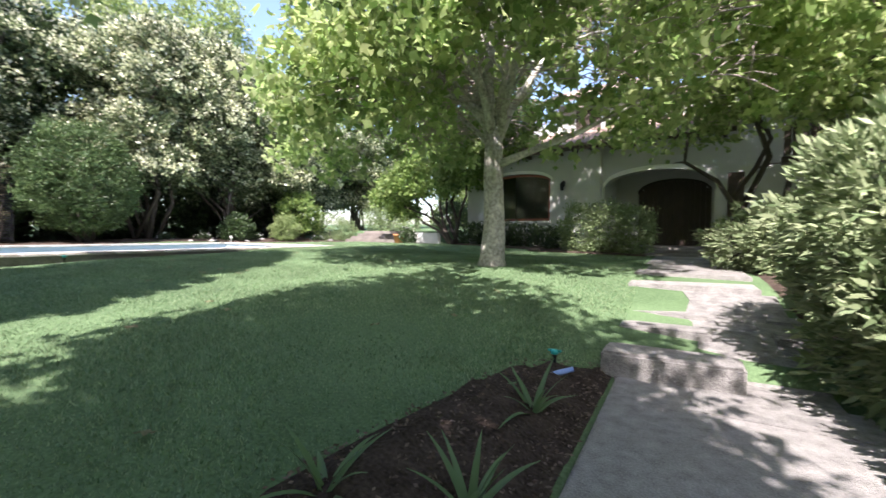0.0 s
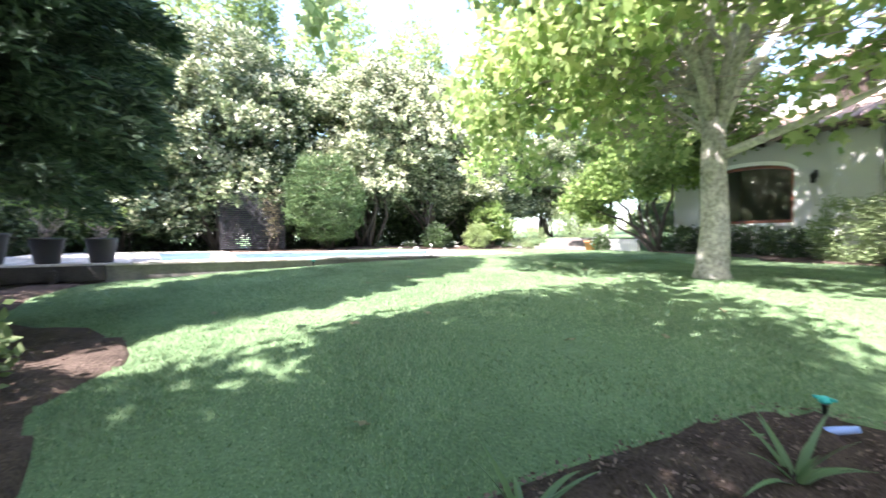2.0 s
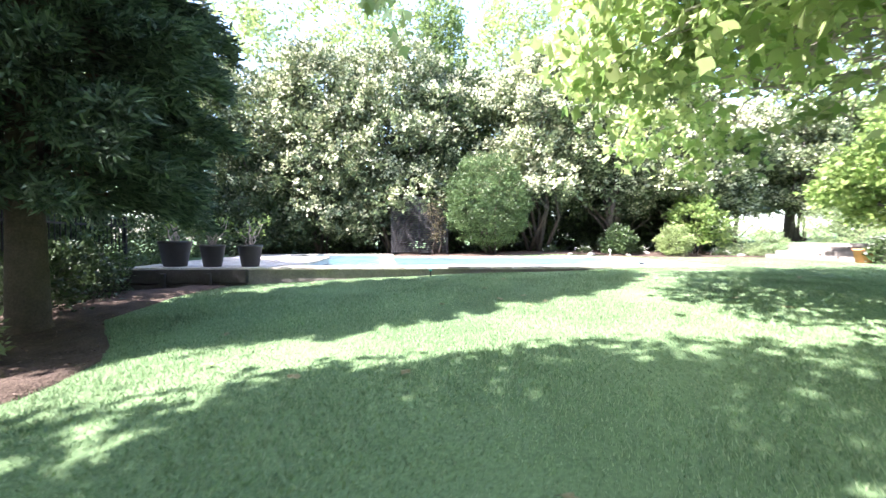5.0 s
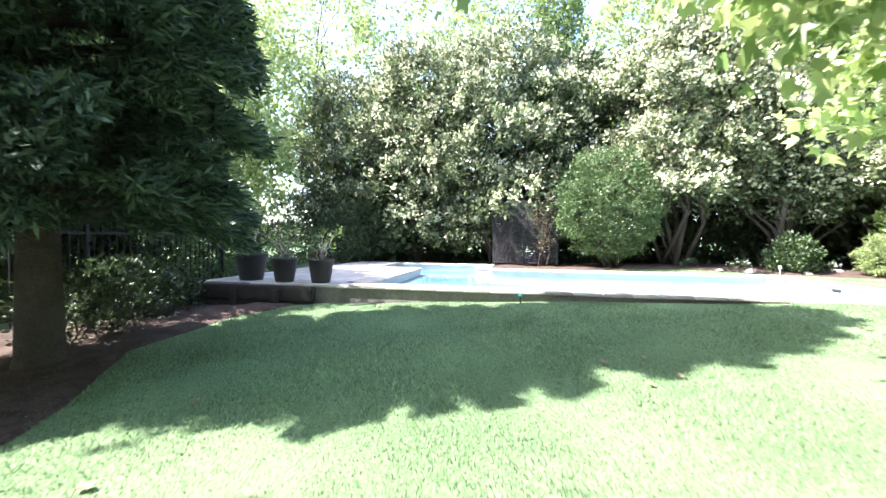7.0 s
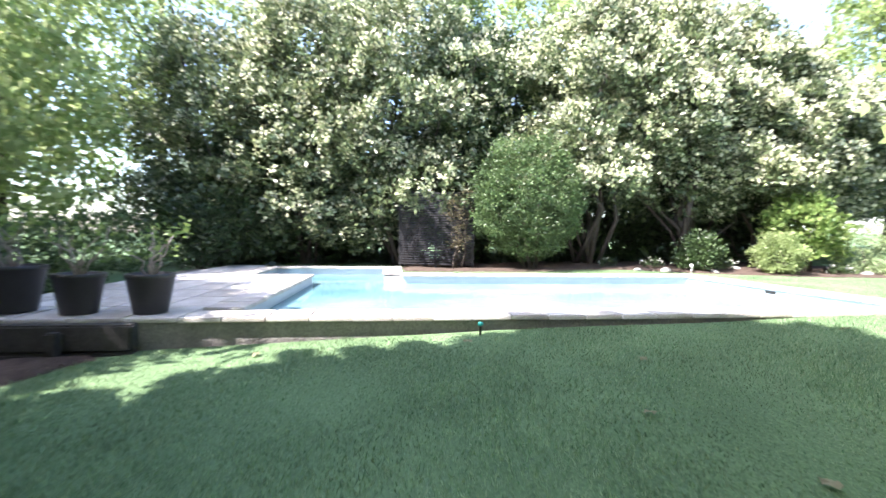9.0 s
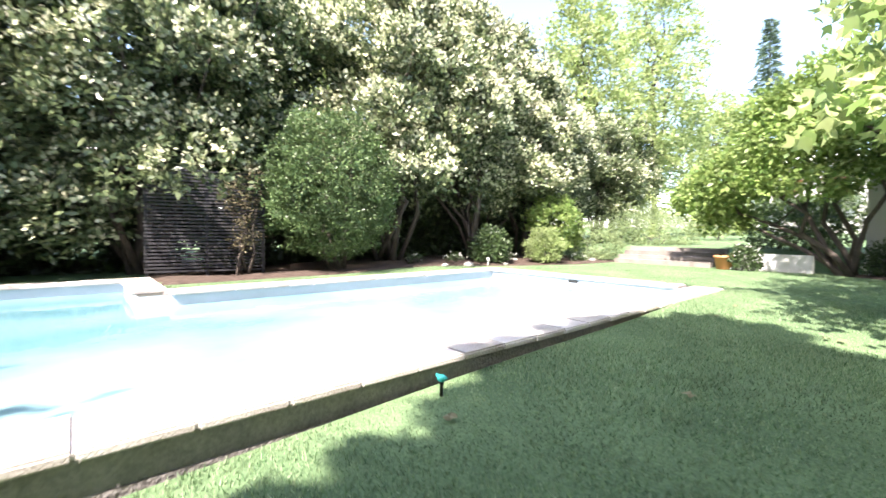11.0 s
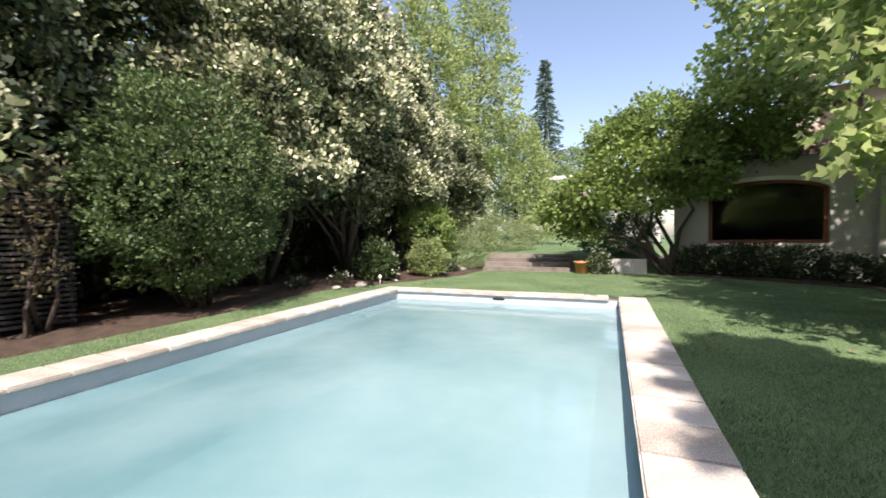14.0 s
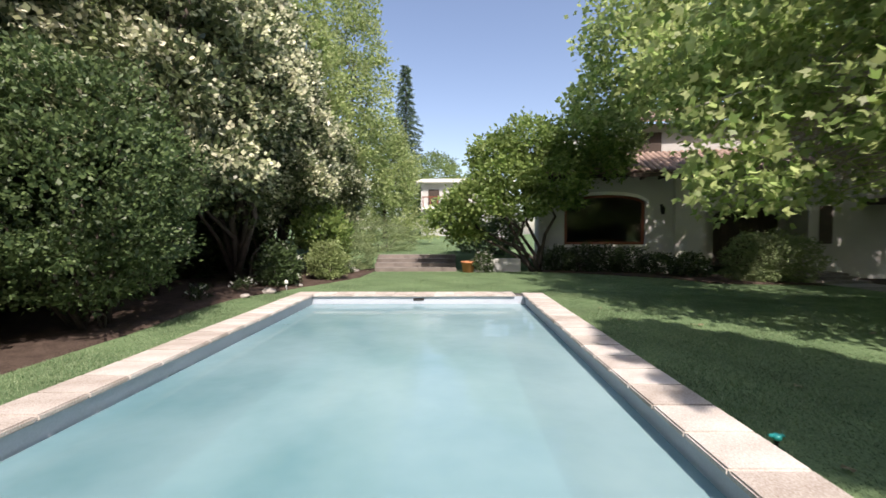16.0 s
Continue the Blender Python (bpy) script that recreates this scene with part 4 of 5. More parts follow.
def multi_stem(name, label, x, y, stems, blobs, leaf, clumps, per, size, wide, seed, bark=BARK, up=-0.05):
    t = thing(name, label, "tree", (x, y, ground_z(x, y)))
    rng = random.Random(seed)
    for k in range(stems):
        c, r = blobs[k % len(blobs)]
        bm = bmesh.new()
        f = (rng.uniform(-0.2, 0.2), rng.uniform(-0.2, 0.2), -0.1)
        line = bend(f, c, 0.08, rng, 7, 0.22)
        tube(bm, line, [0.09, 0.075, 0.065, 0.055, 0.045, 0.03, 0.012], 8)
        for j in range(3):
            st = line[rng.randint(3, 5)]
            tube(bm, bend(st, st + Vector((rng.uniform(-1, 1), rng.uniform(-1, 1), rng.uniform(0, 0.8))), 0.05, rng, 4), [0.03, 0.022, 0.014, 0.005], 5)
        part("stem", bm, bark, t)
    crown("crown", t, leaf, blobs, clumps, per, 0.16, size, wide, seed, up=up)


multi_stem("wisteria_tree", "many-stemmed leafy climber tree against the house", 1.7, 6.9, 7,
           [((-3.4, -0.4, 2.3), (0.9, 0.8, 0.5)), ((-2.5, -0.6, 2.9), (1.0, 0.9, 0.6)), ((-2.9, 0.1, 1.6), (0.7, 0.7, 0.4)), ((-1.4, -0.3, 3.8), (1.2, 1.0, 0.8)), ((-1.6, 0.2, 4.8), (1.0, 1.0, 0.7)), ((-0.2, 0.2, 5.2), (1.2, 1.0, 0.9)), ((0.7, -0.2, 3.9), (1.2, 1.1, 0.8)), ((1.7, -0.3, 5.2), (1.2, 1.0, 1.0)), ((2.4, -0.2, 4.3), (1.1, 0.9, 0.6)), ((-0.8, -0.5, 2.6), (0.9, 0.8, 0.5)), ((3.0, 0.0, 5.4), (1.0, 0.8, 0.9)), ((0.9, 0.0, 2.9), (0.8, 0.6, 0.4))], L_WIS, 4200, 8, 0.18, 0.55, 400)
rc = random.Random(77)
COURT = [((-1.4, 0, 3.4), (1.1, 1.0, 0.7)), ((0.3, 0, 3.9), (1.2, 1.1, 0.8)), ((1.6, -0.4, 3.6), (1.1, 1.0, 0.7)), ((2.6, 0.2, 3.0), (0.9, 0.9, 0.6))]
COURT += [((rc.uniform(-9.0, 3.5), rc.uniform(-0.8, 3.0), rc.uniform(5.4, 9.0)), (rc.uniform(1.0, 1.5), rc.uniform(0.9, 1.3), rc.uniform(0.6, 0.9))) for _ in range(44)]
multi_stem("courtyard_tree", "spreading multi-stemmed tree before the arched entrance", 12.2, 1.4, 5, COURT, L_MAPLE, 7500, 8, 0.17, 0.8, 401, BARK)


def fir():
    """Dense dark conifer: whorls of drooping boughs with tufts of needles."""
    x, y = 4.5, -12.3
    t = thing("fir_tree", "large dark blue-green conifer with drooping boughs", "tree", (x, y, ground_z(x, y)))
    bm = bmesh.new()
    tube(bm, [(0, 0, -0.2), (0, 0, 0.15), (0.02, 0, 1.5), (0, 0.03, 6), (0, 0, 12.9)], [0.32, 0.215, 0.18, 0.13, 0.03], 14)
    part("trunk", bm, BARK, t, "thick grey-brown fissured trunk")
    rng, nr = random.Random(9), np.random.default_rng(9)
    at, along = [], []
    bm = bmesh.new()
    for k in range(260):
        f = (k + 0.5) / 260
        z0 = 1.6 + 11.3 * f
        ln = 1.92 * max(0.02, 1 - f ** 3.2) ** 0.5 * rng.uniform(0.82, 1.1) + 0.2
        a = k * 2.39996 + rng.uniform(-0.2, 0.2)
        dx, dy = math.cos(a), math.sin(a)
        if dy < -0.2 and dx > 0.3 and f < 0.3:
            ln *= 0.8
        pts = [Vector((dx * ln * s, dy * ln * s, z0 + 0.30 * ln * s - 0.42 * ln * s * s)) for s in (0.03, 0.3, 0.55, 0.8, 1.0)]
        tube(bm, pts, [0.045, 0.035, 0.025, 0.015, 0.006], 5)
        for _ in range(int(80 * (0.2 + ln / 2.3))):
            s = rng.uniform(0.22, 1.0) ** 0.7
            w = (rng.uniform(-1, 1)) * 0.42 * ln * (1.1 - s) * 0.8
            p = Vector((dx * ln * s - dy * w, dy * ln * s + dx * w, z0 + 0.30 * ln * s - 0.42 * ln * s * s - abs(w) * 0.25 + rng.uniform(-0.12, 0.08)))
            dirn = (dx * 0.9 - dy * w / ln * 1.8, dy * 0.9 + dx * w / ln * 1.8, -0.15)
            at.append(p)
            along.append(dirn)
    tagged(part("bough_framework", bm, BARK, t), "brown boughs under the needles", kind="stuff")
    at, along = np.array(at), np.array(along)
    per = 20
    p = np.repeat(at, per, 0) + nr.normal(size=(len(at) * per, 3)) * 0.05
    d = np.repeat(along, per, 0) + nr.normal(size=(len(at) * per, 3)) * 0.45
    v, q = leaf_quads(p, d, 0.15, 0.2, nr, 0.1)
    raw_mesh("needles", v, q, L_FIR, t, "dark blue-green needle sprays", "stuff")


fir()


def juniper(label, x, y, blobs, clumps, seed):
    """Feathery conifer shrub: sprays that fan outward."""
    t = thing("juniper_bush", label, "shrub", (x, y, ground_z(x, y)), "junipers by the path")
    rng = random.Random(seed)
    bm = bmesh.new()
    for c, r in blobs:
        tube(bm, bend((0, 0, -0.1), c, 0.05, rng, 5, 0.2), [0.05, 0.04, 0.03, 0.02, 0.01], 6)
    part("stem", bm, BARK, t)
    at, along, places, d, nr = foliage(blobs, clumps, 11, 0.045, seed, low=-0.9, inner=0.2, out=1.5, up=0.25)
    v, q = leaf_quads(at, along, 0.125, 0.28, nr, 0.15)
    raw_mesh("sprays", v, q, L_JUN, t, "pale yellow-green feathery sprays", "stuff")


juniper("broad feathery yellow-green juniper beside the path", 12.95, -6.4, [((0, 0.2, 0.8), (0.85, 1.0, 0.85)), ((-0.25, 0.5, 1.55), (0.8, 0.95, 0.75)), ((-0.1, 1.4, 1.0), (0.75, 0.9, 0.8)), ((0.1, -0.9, 0.7), (0.7, 0.8, 0.8)), ((0.5, 0.1, 1.75), (0.9, 1.0, 0.7)), ((0.3, -0.6, 1.4), (0.75, 0.8, 0.7)), ((0.2, 2.3, 0.8), (0.7, 0.8, 0.75))], 5200, 500)
juniper("rounded green juniper near the arched entrance", 12.3, -0.9, [((0, 0, 0.5), (0.75, 0.8, 0.6)), ((0.5, -0.7, 0.6), (0.7, 0.7, 0.6)), ((0.8, 0.6, 0.6), (0.8, 0.8, 0.6))], 1500, 501)
# clipped hedge before the porch and the low plants under the window
shrub("clipped_hedge", "rounded grey-green clipped hedge with reddish patches by the porch", 8.5, 3.9, [((-0.35, 0, 0.72), (0.72, 0.66, 0.78)), ((0.45, 0.05, 0.8), (0.7, 0.66, 0.8)), ((1.2, 0, 0.74), (0.62, 0.62, 0.76))], L_GREY, 2100, 8, 0.06, 0.075, 0.5, 510, low=-1, inner=0.15, category="hedge")
for i, (x, y, s) in enumerate(((2.6, 7.1, 0.85), (3.5, 6.95, 1.0), (4.4, 6.75, 0.95), (5.3, 6.5, 0.95), (6.2, 5.9, 0.7), (7.0, 5.3, 0.75))):
    shrub("flowering_plant", "low dark rose bush with white flowers under the window", x, y, [((0, 0, 0.5 * s), (0.6, 0.5, 0.55 * s))], L_DARK, 260, 8, 0.08, 0.1, 0.55, 520 + i, flowers=(0.1, 6, 0.03, 0.05, L_WHITE, "small white flowers"), category="plant", group="plants under the window")
shrub("flowering_plant", "white-flowered plant beside the terracotta pot", -0.55, 6.35, [((0, 0, 0.35), (0.35, 0.3, 0.35))], L_DARK, 150, 7, 0.06, 0.1, 0.55, 530, flowers=(0.2, 5, 0.03, 0.05, L_WHITE, "small white flowers"), category="plant")
# shrubs in the bed under the fir
for i, (x, y, s, lf) in enumerate(((7.0, -11.6, 0.46, L_GREY), (6.2, -11.9, 0.6, L_GREY), (8.2, -11.75, 0.26, L_BOX), (3.4, -13.2, 0.8, L_DARK), (2.4, -13.4, 0.9, L_DARK), (1.5, -13.6, 0.8, L_DARK), (7.3, -12.6, 0.5, L_GREY))):
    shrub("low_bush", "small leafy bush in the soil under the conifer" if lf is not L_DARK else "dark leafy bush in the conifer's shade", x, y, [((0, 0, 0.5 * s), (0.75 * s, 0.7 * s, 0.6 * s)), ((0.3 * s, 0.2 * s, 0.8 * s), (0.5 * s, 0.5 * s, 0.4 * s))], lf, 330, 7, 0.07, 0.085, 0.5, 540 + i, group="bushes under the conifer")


def strap_plant(x, y, n, ln, seed):
    """A tuft of long arching strap leaves."""
    t = thing("strap_leaf_plant", "tuft of long green strap leaves in the mulch", "plant", (x, y, ground_z(x, y) + 0.01), "strap-leaved plants")
    rng = random.Random(seed)
    for k in range(n):
        a, el = k * 2.4 + rng.uniform(-0.3, 0.3), rng.uniform(0.6, 1.35)
        l0, w0 = ln * rng.uniform(0.7, 1.1), rng.uniform(0.016, 0.024)
        bm = bmesh.new()
        prev = None
        for i in range(9):
            s = i / 8
            r = l0 * (math.cos(el) * s + 0.25 * s * s)
            z = l0 * (math.sin(el) * s - 0.45 * (1.45 - el) * s ** 2.4) - 0.02
            w = w0 * (1 - s ** 2.5) + 0.001
            c = Vector((r * math.cos(a), r * math.sin(a), z))
            sd = Vector((-math.sin(a), math.cos(a), 0)) * w
            row = [bm.verts.new(c - sd + Vector((0, 0, w * 0.5))), bm.verts.new(c), bm.verts.new(c + sd + Vector((0, 0, w * 0.5)))]
            if prev:
                for j in range(2):
                    bm.faces.new((prev[j], prev[j + 1], row[j + 1], row[j])).smooth = True
            prev = row
        part("leaf", bm, L_STRAP, t)


strap_plant(10.22, -7.75, 12, 0.42, 1)
strap_plant(10.28, -8.85, 12, 0.42, 2)
strap_plant(9.75, -9.2, 9, 0.42, 3)


# ---- loose garden things ----
def plant_pot(x, y, r, h, seed):
    p = thing("plant_pot", "tapered dark grey pot with a small sparse shrub", "pot", (x, y, 0.003), "pots on the deck")
    bm = lathe(bmesh.new(), [(r * 0.66, 0), (r * 0.7, 0.02), (r * 0.95, h * 0.88), (r * 1.0, h * 0.9), (r * 1.0, h), (r * 0.9, h), (r * 0.87, h * 0.86), (0.02, h * 0.85)], sides=28)
    part("pot_body", bm, POTM, p)
    part("soil", lathe(bmesh.new(), [(r * 0.84, h * 0.80), (r * 0.84, h * 0.87), (0.01, h * 0.89)], sides=16), SOIL, p)
    rng = random.Random(seed)
    bm = bmesh.new()
    tips = []
    for k in range(7):
        e = (rng.uniform(-0.3, 0.3), rng.uniform(-0.3, 0.3), h + rng.uniform(0.3, 0.6))
        tube(bm, bend((rng.uniform(-0.05, 0.05), 0, h * 0.85), e, 0.05, rng, 5, 0.3), [0.016, 0.013, 0.01, 0.008, 0.004], 6)
        tips.append((e, (0.14, 0.14, 0.13)))
    part("branchwork", bm, TWIGM, p)
    crown("leaves", p, L_WIS, tips, 30, 6, 0.06, 0.08, 0.5, seed, "pale green leaves", low=-1)


plant_pot(0.12, -11.15, 0.27, 0.49, 1)
plant_pot(0.14, -11.95, 0.27, 0.49, 2)
plant_pot(0.0, -12.8, 0.34, 0.57, 3)

tp = thing("terracotta_pot", "orange terracotta pot at the foot of the steps", "pot", (-1.12, 6.4, ground_z(-1.12, 6.4)))
part("pot_body", lathe(bmesh.new(), [(0.17, 0), (0.2, 0.02), (0.26, 0.36), (0.29, 0.37), (0.29, 0.44), (0.25, 0.44), (0.23, 0.38), (0.02, 0.37)], sides=24), TERRA, tp)


def sprinkler(x, y, label, tilt=0):
    s = thing("sprinkler", label, "sprinkler", (x, y, ground_z(x, y)), "lawn sprinklers")
    s.scale = (0.7, 0.7, 0.7)
    part("riser", lathe(bmesh.new(), [(0.02, -0.05), (0.02, 0.13), (0.028, 0.135), (0.028, 0.16)], sides=12), IRON, s)
    part("head", lathe(bmesh.new(), [(0.03, 0.16), (0.05, 0.175), (0.05, 0.21), (0.03, 0.225)], sides=16), TEAL, s, "teal plastic head")
    part("arm", boxed(-0.085, 0.085, -0.02, 0.02, 0.195, 0.222, bevel=0.008), TEAL, s)
    return s


sprinkler(0.72, -7.1, "teal garden sprinkler at the pool's edge")
sprinkler(10.12, -6.85, "teal garden sprinkler standing in the mulch")
hose = thing("hose_connector", "pale blue plastic hose connector lying in the mulch", "hose fitting", (10.22, -7.0, ground_z(10.22, -7.0) + 0.05))
part("body", tube(bmesh.new(), [(-0.09, -0.05, 0), (-0.02, 0, 0.02), (0.08, 0.06, 0.05)], [0.022, 0.026, 0.02], 10), BLUEPL, hose)
part("collar", tube(bmesh.new(), [(-0.1, -0.06, -0.02), (-0.085, -0.045, 0.03)], [0.032, 0.03], 10), GREYPL, hose)
sp = thing("garden_spike_light", "small white spike light in the soil bed", "garden light", (-6.25, 0.95, ground_z(-6.25, 0.95)))
part("spike", lathe(bmesh.new(), [(0.012, -0.05), (0.015, 0.16)], sides=8), GREYPL, sp)
part("lamp_head", lathe(bmesh.new(), [(0.02, 0.16), (0.045, 0.18), (0.04, 0.26), (0.015, 0.28)], sides=14), TRIMW, sp)
rr = random.Random(4)
for x, y, s in ((-6.4, 0.2, 0.14), (-6.6, -0.6, 0.1), (-6.2, 1.7, 0.12), (-5.6, 6.3, 0.15), (-6.8, 2.9, 0.13)):
    bm = bmesh.new()
    bmesh.ops.create_icosphere(bm, subdivisions=2, radius=s)
    for v in bm.verts:
        v.co = Vector((v.co.x * 1.3, v.co.y, v.co.z * 0.7)) * (1 + 0.35 * noise.noise(v.co * 6 + Vector((x, y, 0))))
    ob = part("rock", bm, ROCK)
    ob.location = (x, y, ground_z(x, y) + s * 0.35)
    tagged(ob, "small rough grey rock in the soil bed", "rock", "rocks in the back bed")


def bird_feeder(x, y):
    """A small feeder house with a slatted roof on a thin pole."""
    z = ground_z(x, y)
    f = thing("bird_feeder", "yellow-sided bird feeder with a dark slatted roof on a black pole", "bird feeder", (x, y, z))
    part("pole", tube(bmesh.new(), [(0.03, 0, -0.15), (0.02, 0, 0.3), (0, 0, 0.86)], [0.014, 0.013, 0.012], 8), IRON, f, "thin black metal pole")
    part("tray", boxed(-0.15, 0.15, -0.13, 0.13, 0.85, 0.875, bevel=0.006), DARKWOOD, f)
    for d in (-0.1, 0.09):
        part("side_panel", boxed(-0.12, 0.12, d, d + 0.012, 0.876, 1.06, bevel=0.003), YELLOW, f, "dull yellow side panel")
    slat = box_mesh("roof_slat", 0.36, 0.045, 0.012, 0.003, DARKWOOD)
    for sgn in (-1, 1):
        for k in range(4):
            piece("roof_slat", slat, pose(0, sgn * (0.02 + 0.042 * k), 1.135 - 0.024 * k, -sgn * 30, 0, 0), f)


bird_feeder(7.72, -11.62)
bk = thing("plastic_box", "small pale blue-grey plastic box lying on the soil", "box", (7.62, -11.42, ground_z(7.62, -11.42) + 0.04))
bk.rotation_euler.z = 0.5
part("box_body", boxed(-0.09, 0.09, -0.06, 0.06, 0, 0.07, bevel=0.012), GREYPL, bk)
part("box_lid", boxed(-0.095, 0.095, -0.065, 0.065, 0.071, 0.085, bevel=0.005), GREYPL, bk)


def lattice():
    t = thing("lattice_screen", "dark horizontal slat screen behind the pool, toned down for shade", "screen", (-8.08, -6.78, 0.05))
    t.rotation_euler.z = radians(-11.6)
    slat = box_mesh("slat", 0.022, 2.5, 0.046, 0.004, SLATM)
    for k in range(30):
        piece("slat", slat, pose(0.03, 0, 0.03 + 0.08 * k, 0, 0, 0), t)
    for y in (-1.2, -0.02, 1.2):
        part("post", boxed(-0.06, 0.015, y - 0.035, y + 0.035, -0.1, 2.42, bevel=0.006), SLATM, t)


lattice()


def fence():
    t = thing("railing_fence", "black iron railing fence behind the conifer bed", "fence", (3.5, -15.0, -0.62))
    bar = box_mesh("bar", 0.022, 0.022, 1.75, 0.003, IRON)
    for k in range(74):
        piece("bar", bar, pose(-5.4 + 0.15 * k, 0, 0), t)
    for z in (0.15, 1.55):
        part("rail", boxed(-5.5, 5.7, -0.02, 0.02, z, z + 0.045, bevel=0.005), IRON, t)
    for x in (-5.5, -1.8, 1.9, 5.7):
        part("post", boxed(x - 0.035, x + 0.035, -0.035, 0.035, -0.2, 1.85, bevel=0.006), IRON, t)


fence()
for i, (x, y, h) in enumerate(((-3.5, -18.5, 2.6), (0.5, -19, 2.4), (4.5, -18.6, 2.8), (9, -18, 3.0))):
    shrub("leafy_bush", "bright green bush beyond the railing fence", x, y, [((0, 0, h * 0.5), (2.0, 1.2, h * 0.55)), ((0.9, 0.3, h * 0.8), (1.2, 1, h * 0.3))], L_LIGHT, 700, 8, 0.13, 0.15, 0.55, 560 + i, low=-1, group="bushes beyond the fence")

# dark-leaved bushes added to fill the shaded space behind the fence
for i, (x, y, h) in enumerate(((1.2, -16.0, 2.4), (-0.4, -16.6, 2.4))):
    shrub("undergrowth_bush", "dark leafy bush added for the shade behind the railing fence", x, y, [((0, 0, h * 0.45), (1.2, 0.7, h * 0.5)), ((0.5, 0, h * 0.75), (0.8, 0.6, h * 0.3))], L_DARK, 800, 8, 0.13, 0.15, 0.55, 580 + i, low=-1, group="bushes beyond the fence")


# ---- the house ----
def arch_wall(x0, x1, z0, z1, ox0, ox1, oz0, spring, rise, y0, y1, n=14):
    """A wall along x with an arched opening through it."""
    bm = bmesh.new()
    box(bm, x0, ox0, y0, y1, z0, z1)
    box(bm, ox1, x1, y0, y1, z0, z1)
    if oz0 > z0 + 0.01:
        box(bm, ox0, ox1, y0, y1, z0, oz0)
    c = (ox0 + ox1) / 2

    def top(x):
        u = (x - c) / ((ox1 - ox0) / 2)
        return spring + rise * math.sqrt(max(0, 1 - u * u * 0.97))

    for i in range(n):
        a, b = ox0 + (ox1 - ox0) * i / n, ox0 + (ox1 - ox0) * (i + 1) / n
        za, zb = top(a), top(b)
        v = [bm.verts.new(p) for p in ((a, y0, za), (b, y0, zb), (b, y0, z1), (a, y0, z1), (a, y1, za), (b, y1, zb), (b, y1, z1), (a, y1, z1))]
        for q in ((0, 1, 2, 3), (7, 6, 5, 4), (4, 5, 1, 0), (3, 2, 6, 7)):
            bm.faces.new([v[k] for k in q])
    bmesh.ops.remove_doubles(bm, verts=bm.verts, dist=0.0005)
    return bm, top


def arch_band(top, ox0, ox1, y0, y1, w, n=16, legs=None):
    """A raised band that follows an arch."""
    bm = bmesh.new()
    for i in range(n):
        a, b = ox0 + (ox1 - ox0) * i / n, ox0 + (ox1 - ox0) * (i + 1) / n
        za, zb = top(a), top(b)
        v = [bm.verts.new(p) for p in ((a, y0, za), (b, y0, zb), (b, y0, zb + w), (a, y0, za + w), (a, y1, za), (b, y1, zb), (b, y1, zb + w), (a, y1, za + w))]
        for q in ((0, 1, 2, 3), (7, 6, 5, 4), (4, 5, 1, 0), (3, 2, 6, 7)):
            bm.faces.new([v[k] for k in q])
    bmesh.ops.remove_doubles(bm, verts=bm.verts, dist=0.0005)
    return bm


def tile_roof(parent, x0, x1, y0, z0, y1, z1, name="roof", left_hip=0.0):
    """A slope of overlapping half-round clay tiles over boards."""
    bm = bmesh.new()
    v = [bm.verts.new(p) for p in ((x0, y0, z0), (x1, y0, z0), (x1, y1, z1), (x0 + left_hip, y1, z1), (x0, y0, z0 - 0.1), (x1, y0, z0 - 0.1), (x1, y1, z1 - 0.1), (x0 + left_hip, y1, z1 - 0.1))]
    for q in ((0, 1, 2, 3), (7, 6, 5, 4), (4, 5, 1, 0), (5, 6, 2, 1), (6, 7, 3, 2), (7, 4, 0, 3)):
        bm.faces.new([v[k] for k in q])
    roof = part(name, bm, ROOFTILE, parent, "weathered red-brown clay tile roof")
    bm = bmesh.new()
    L, R = 0.46, 0.115
    for s, (r, y, z) in enumerate(((R, 0, 0.0), (R * 0.86, L, 0.03))):
        for k in range(6):
            a = math.pi * k / 5
            bm.verts.new((r * math.cos(a), y, z + r * math.sin(a) * 0.8))
    bm.verts.ensure_lookup_table()
    for k in range(5):
        bm.faces.new([bm.verts[i] for i in (k, k + 1, k + 7, k + 6)]).smooth = True
    me = bpy.data.meshes.new("tile")
    bm.to_mesh(me)
    bm.free()
    me.materials.append(ROOFTILE)
    ln = math.hypot(y1 - y0, z1 - z0)
    ang = math.degrees(math.atan2(z1 - z0, y1 - y0))
    rows, cols = int(ln / 0.4), int((x1 - x0) / 0.24)
    for j in range(rows):
        s = j * 0.4 / ln
        for i in range(cols):
            x = x0 + 0.12 + 0.24 * i
            if x < x0 + left_hip * s:
                continue
            piece("tile", me, pose(x, y0 + (y1 - y0) * s - 0.04, z0 + (z1 - z0) * s + 0.012, ang, 0, 0.6 * math.sin(i * 5.1 + j * 3.3)), roof)
    return roof


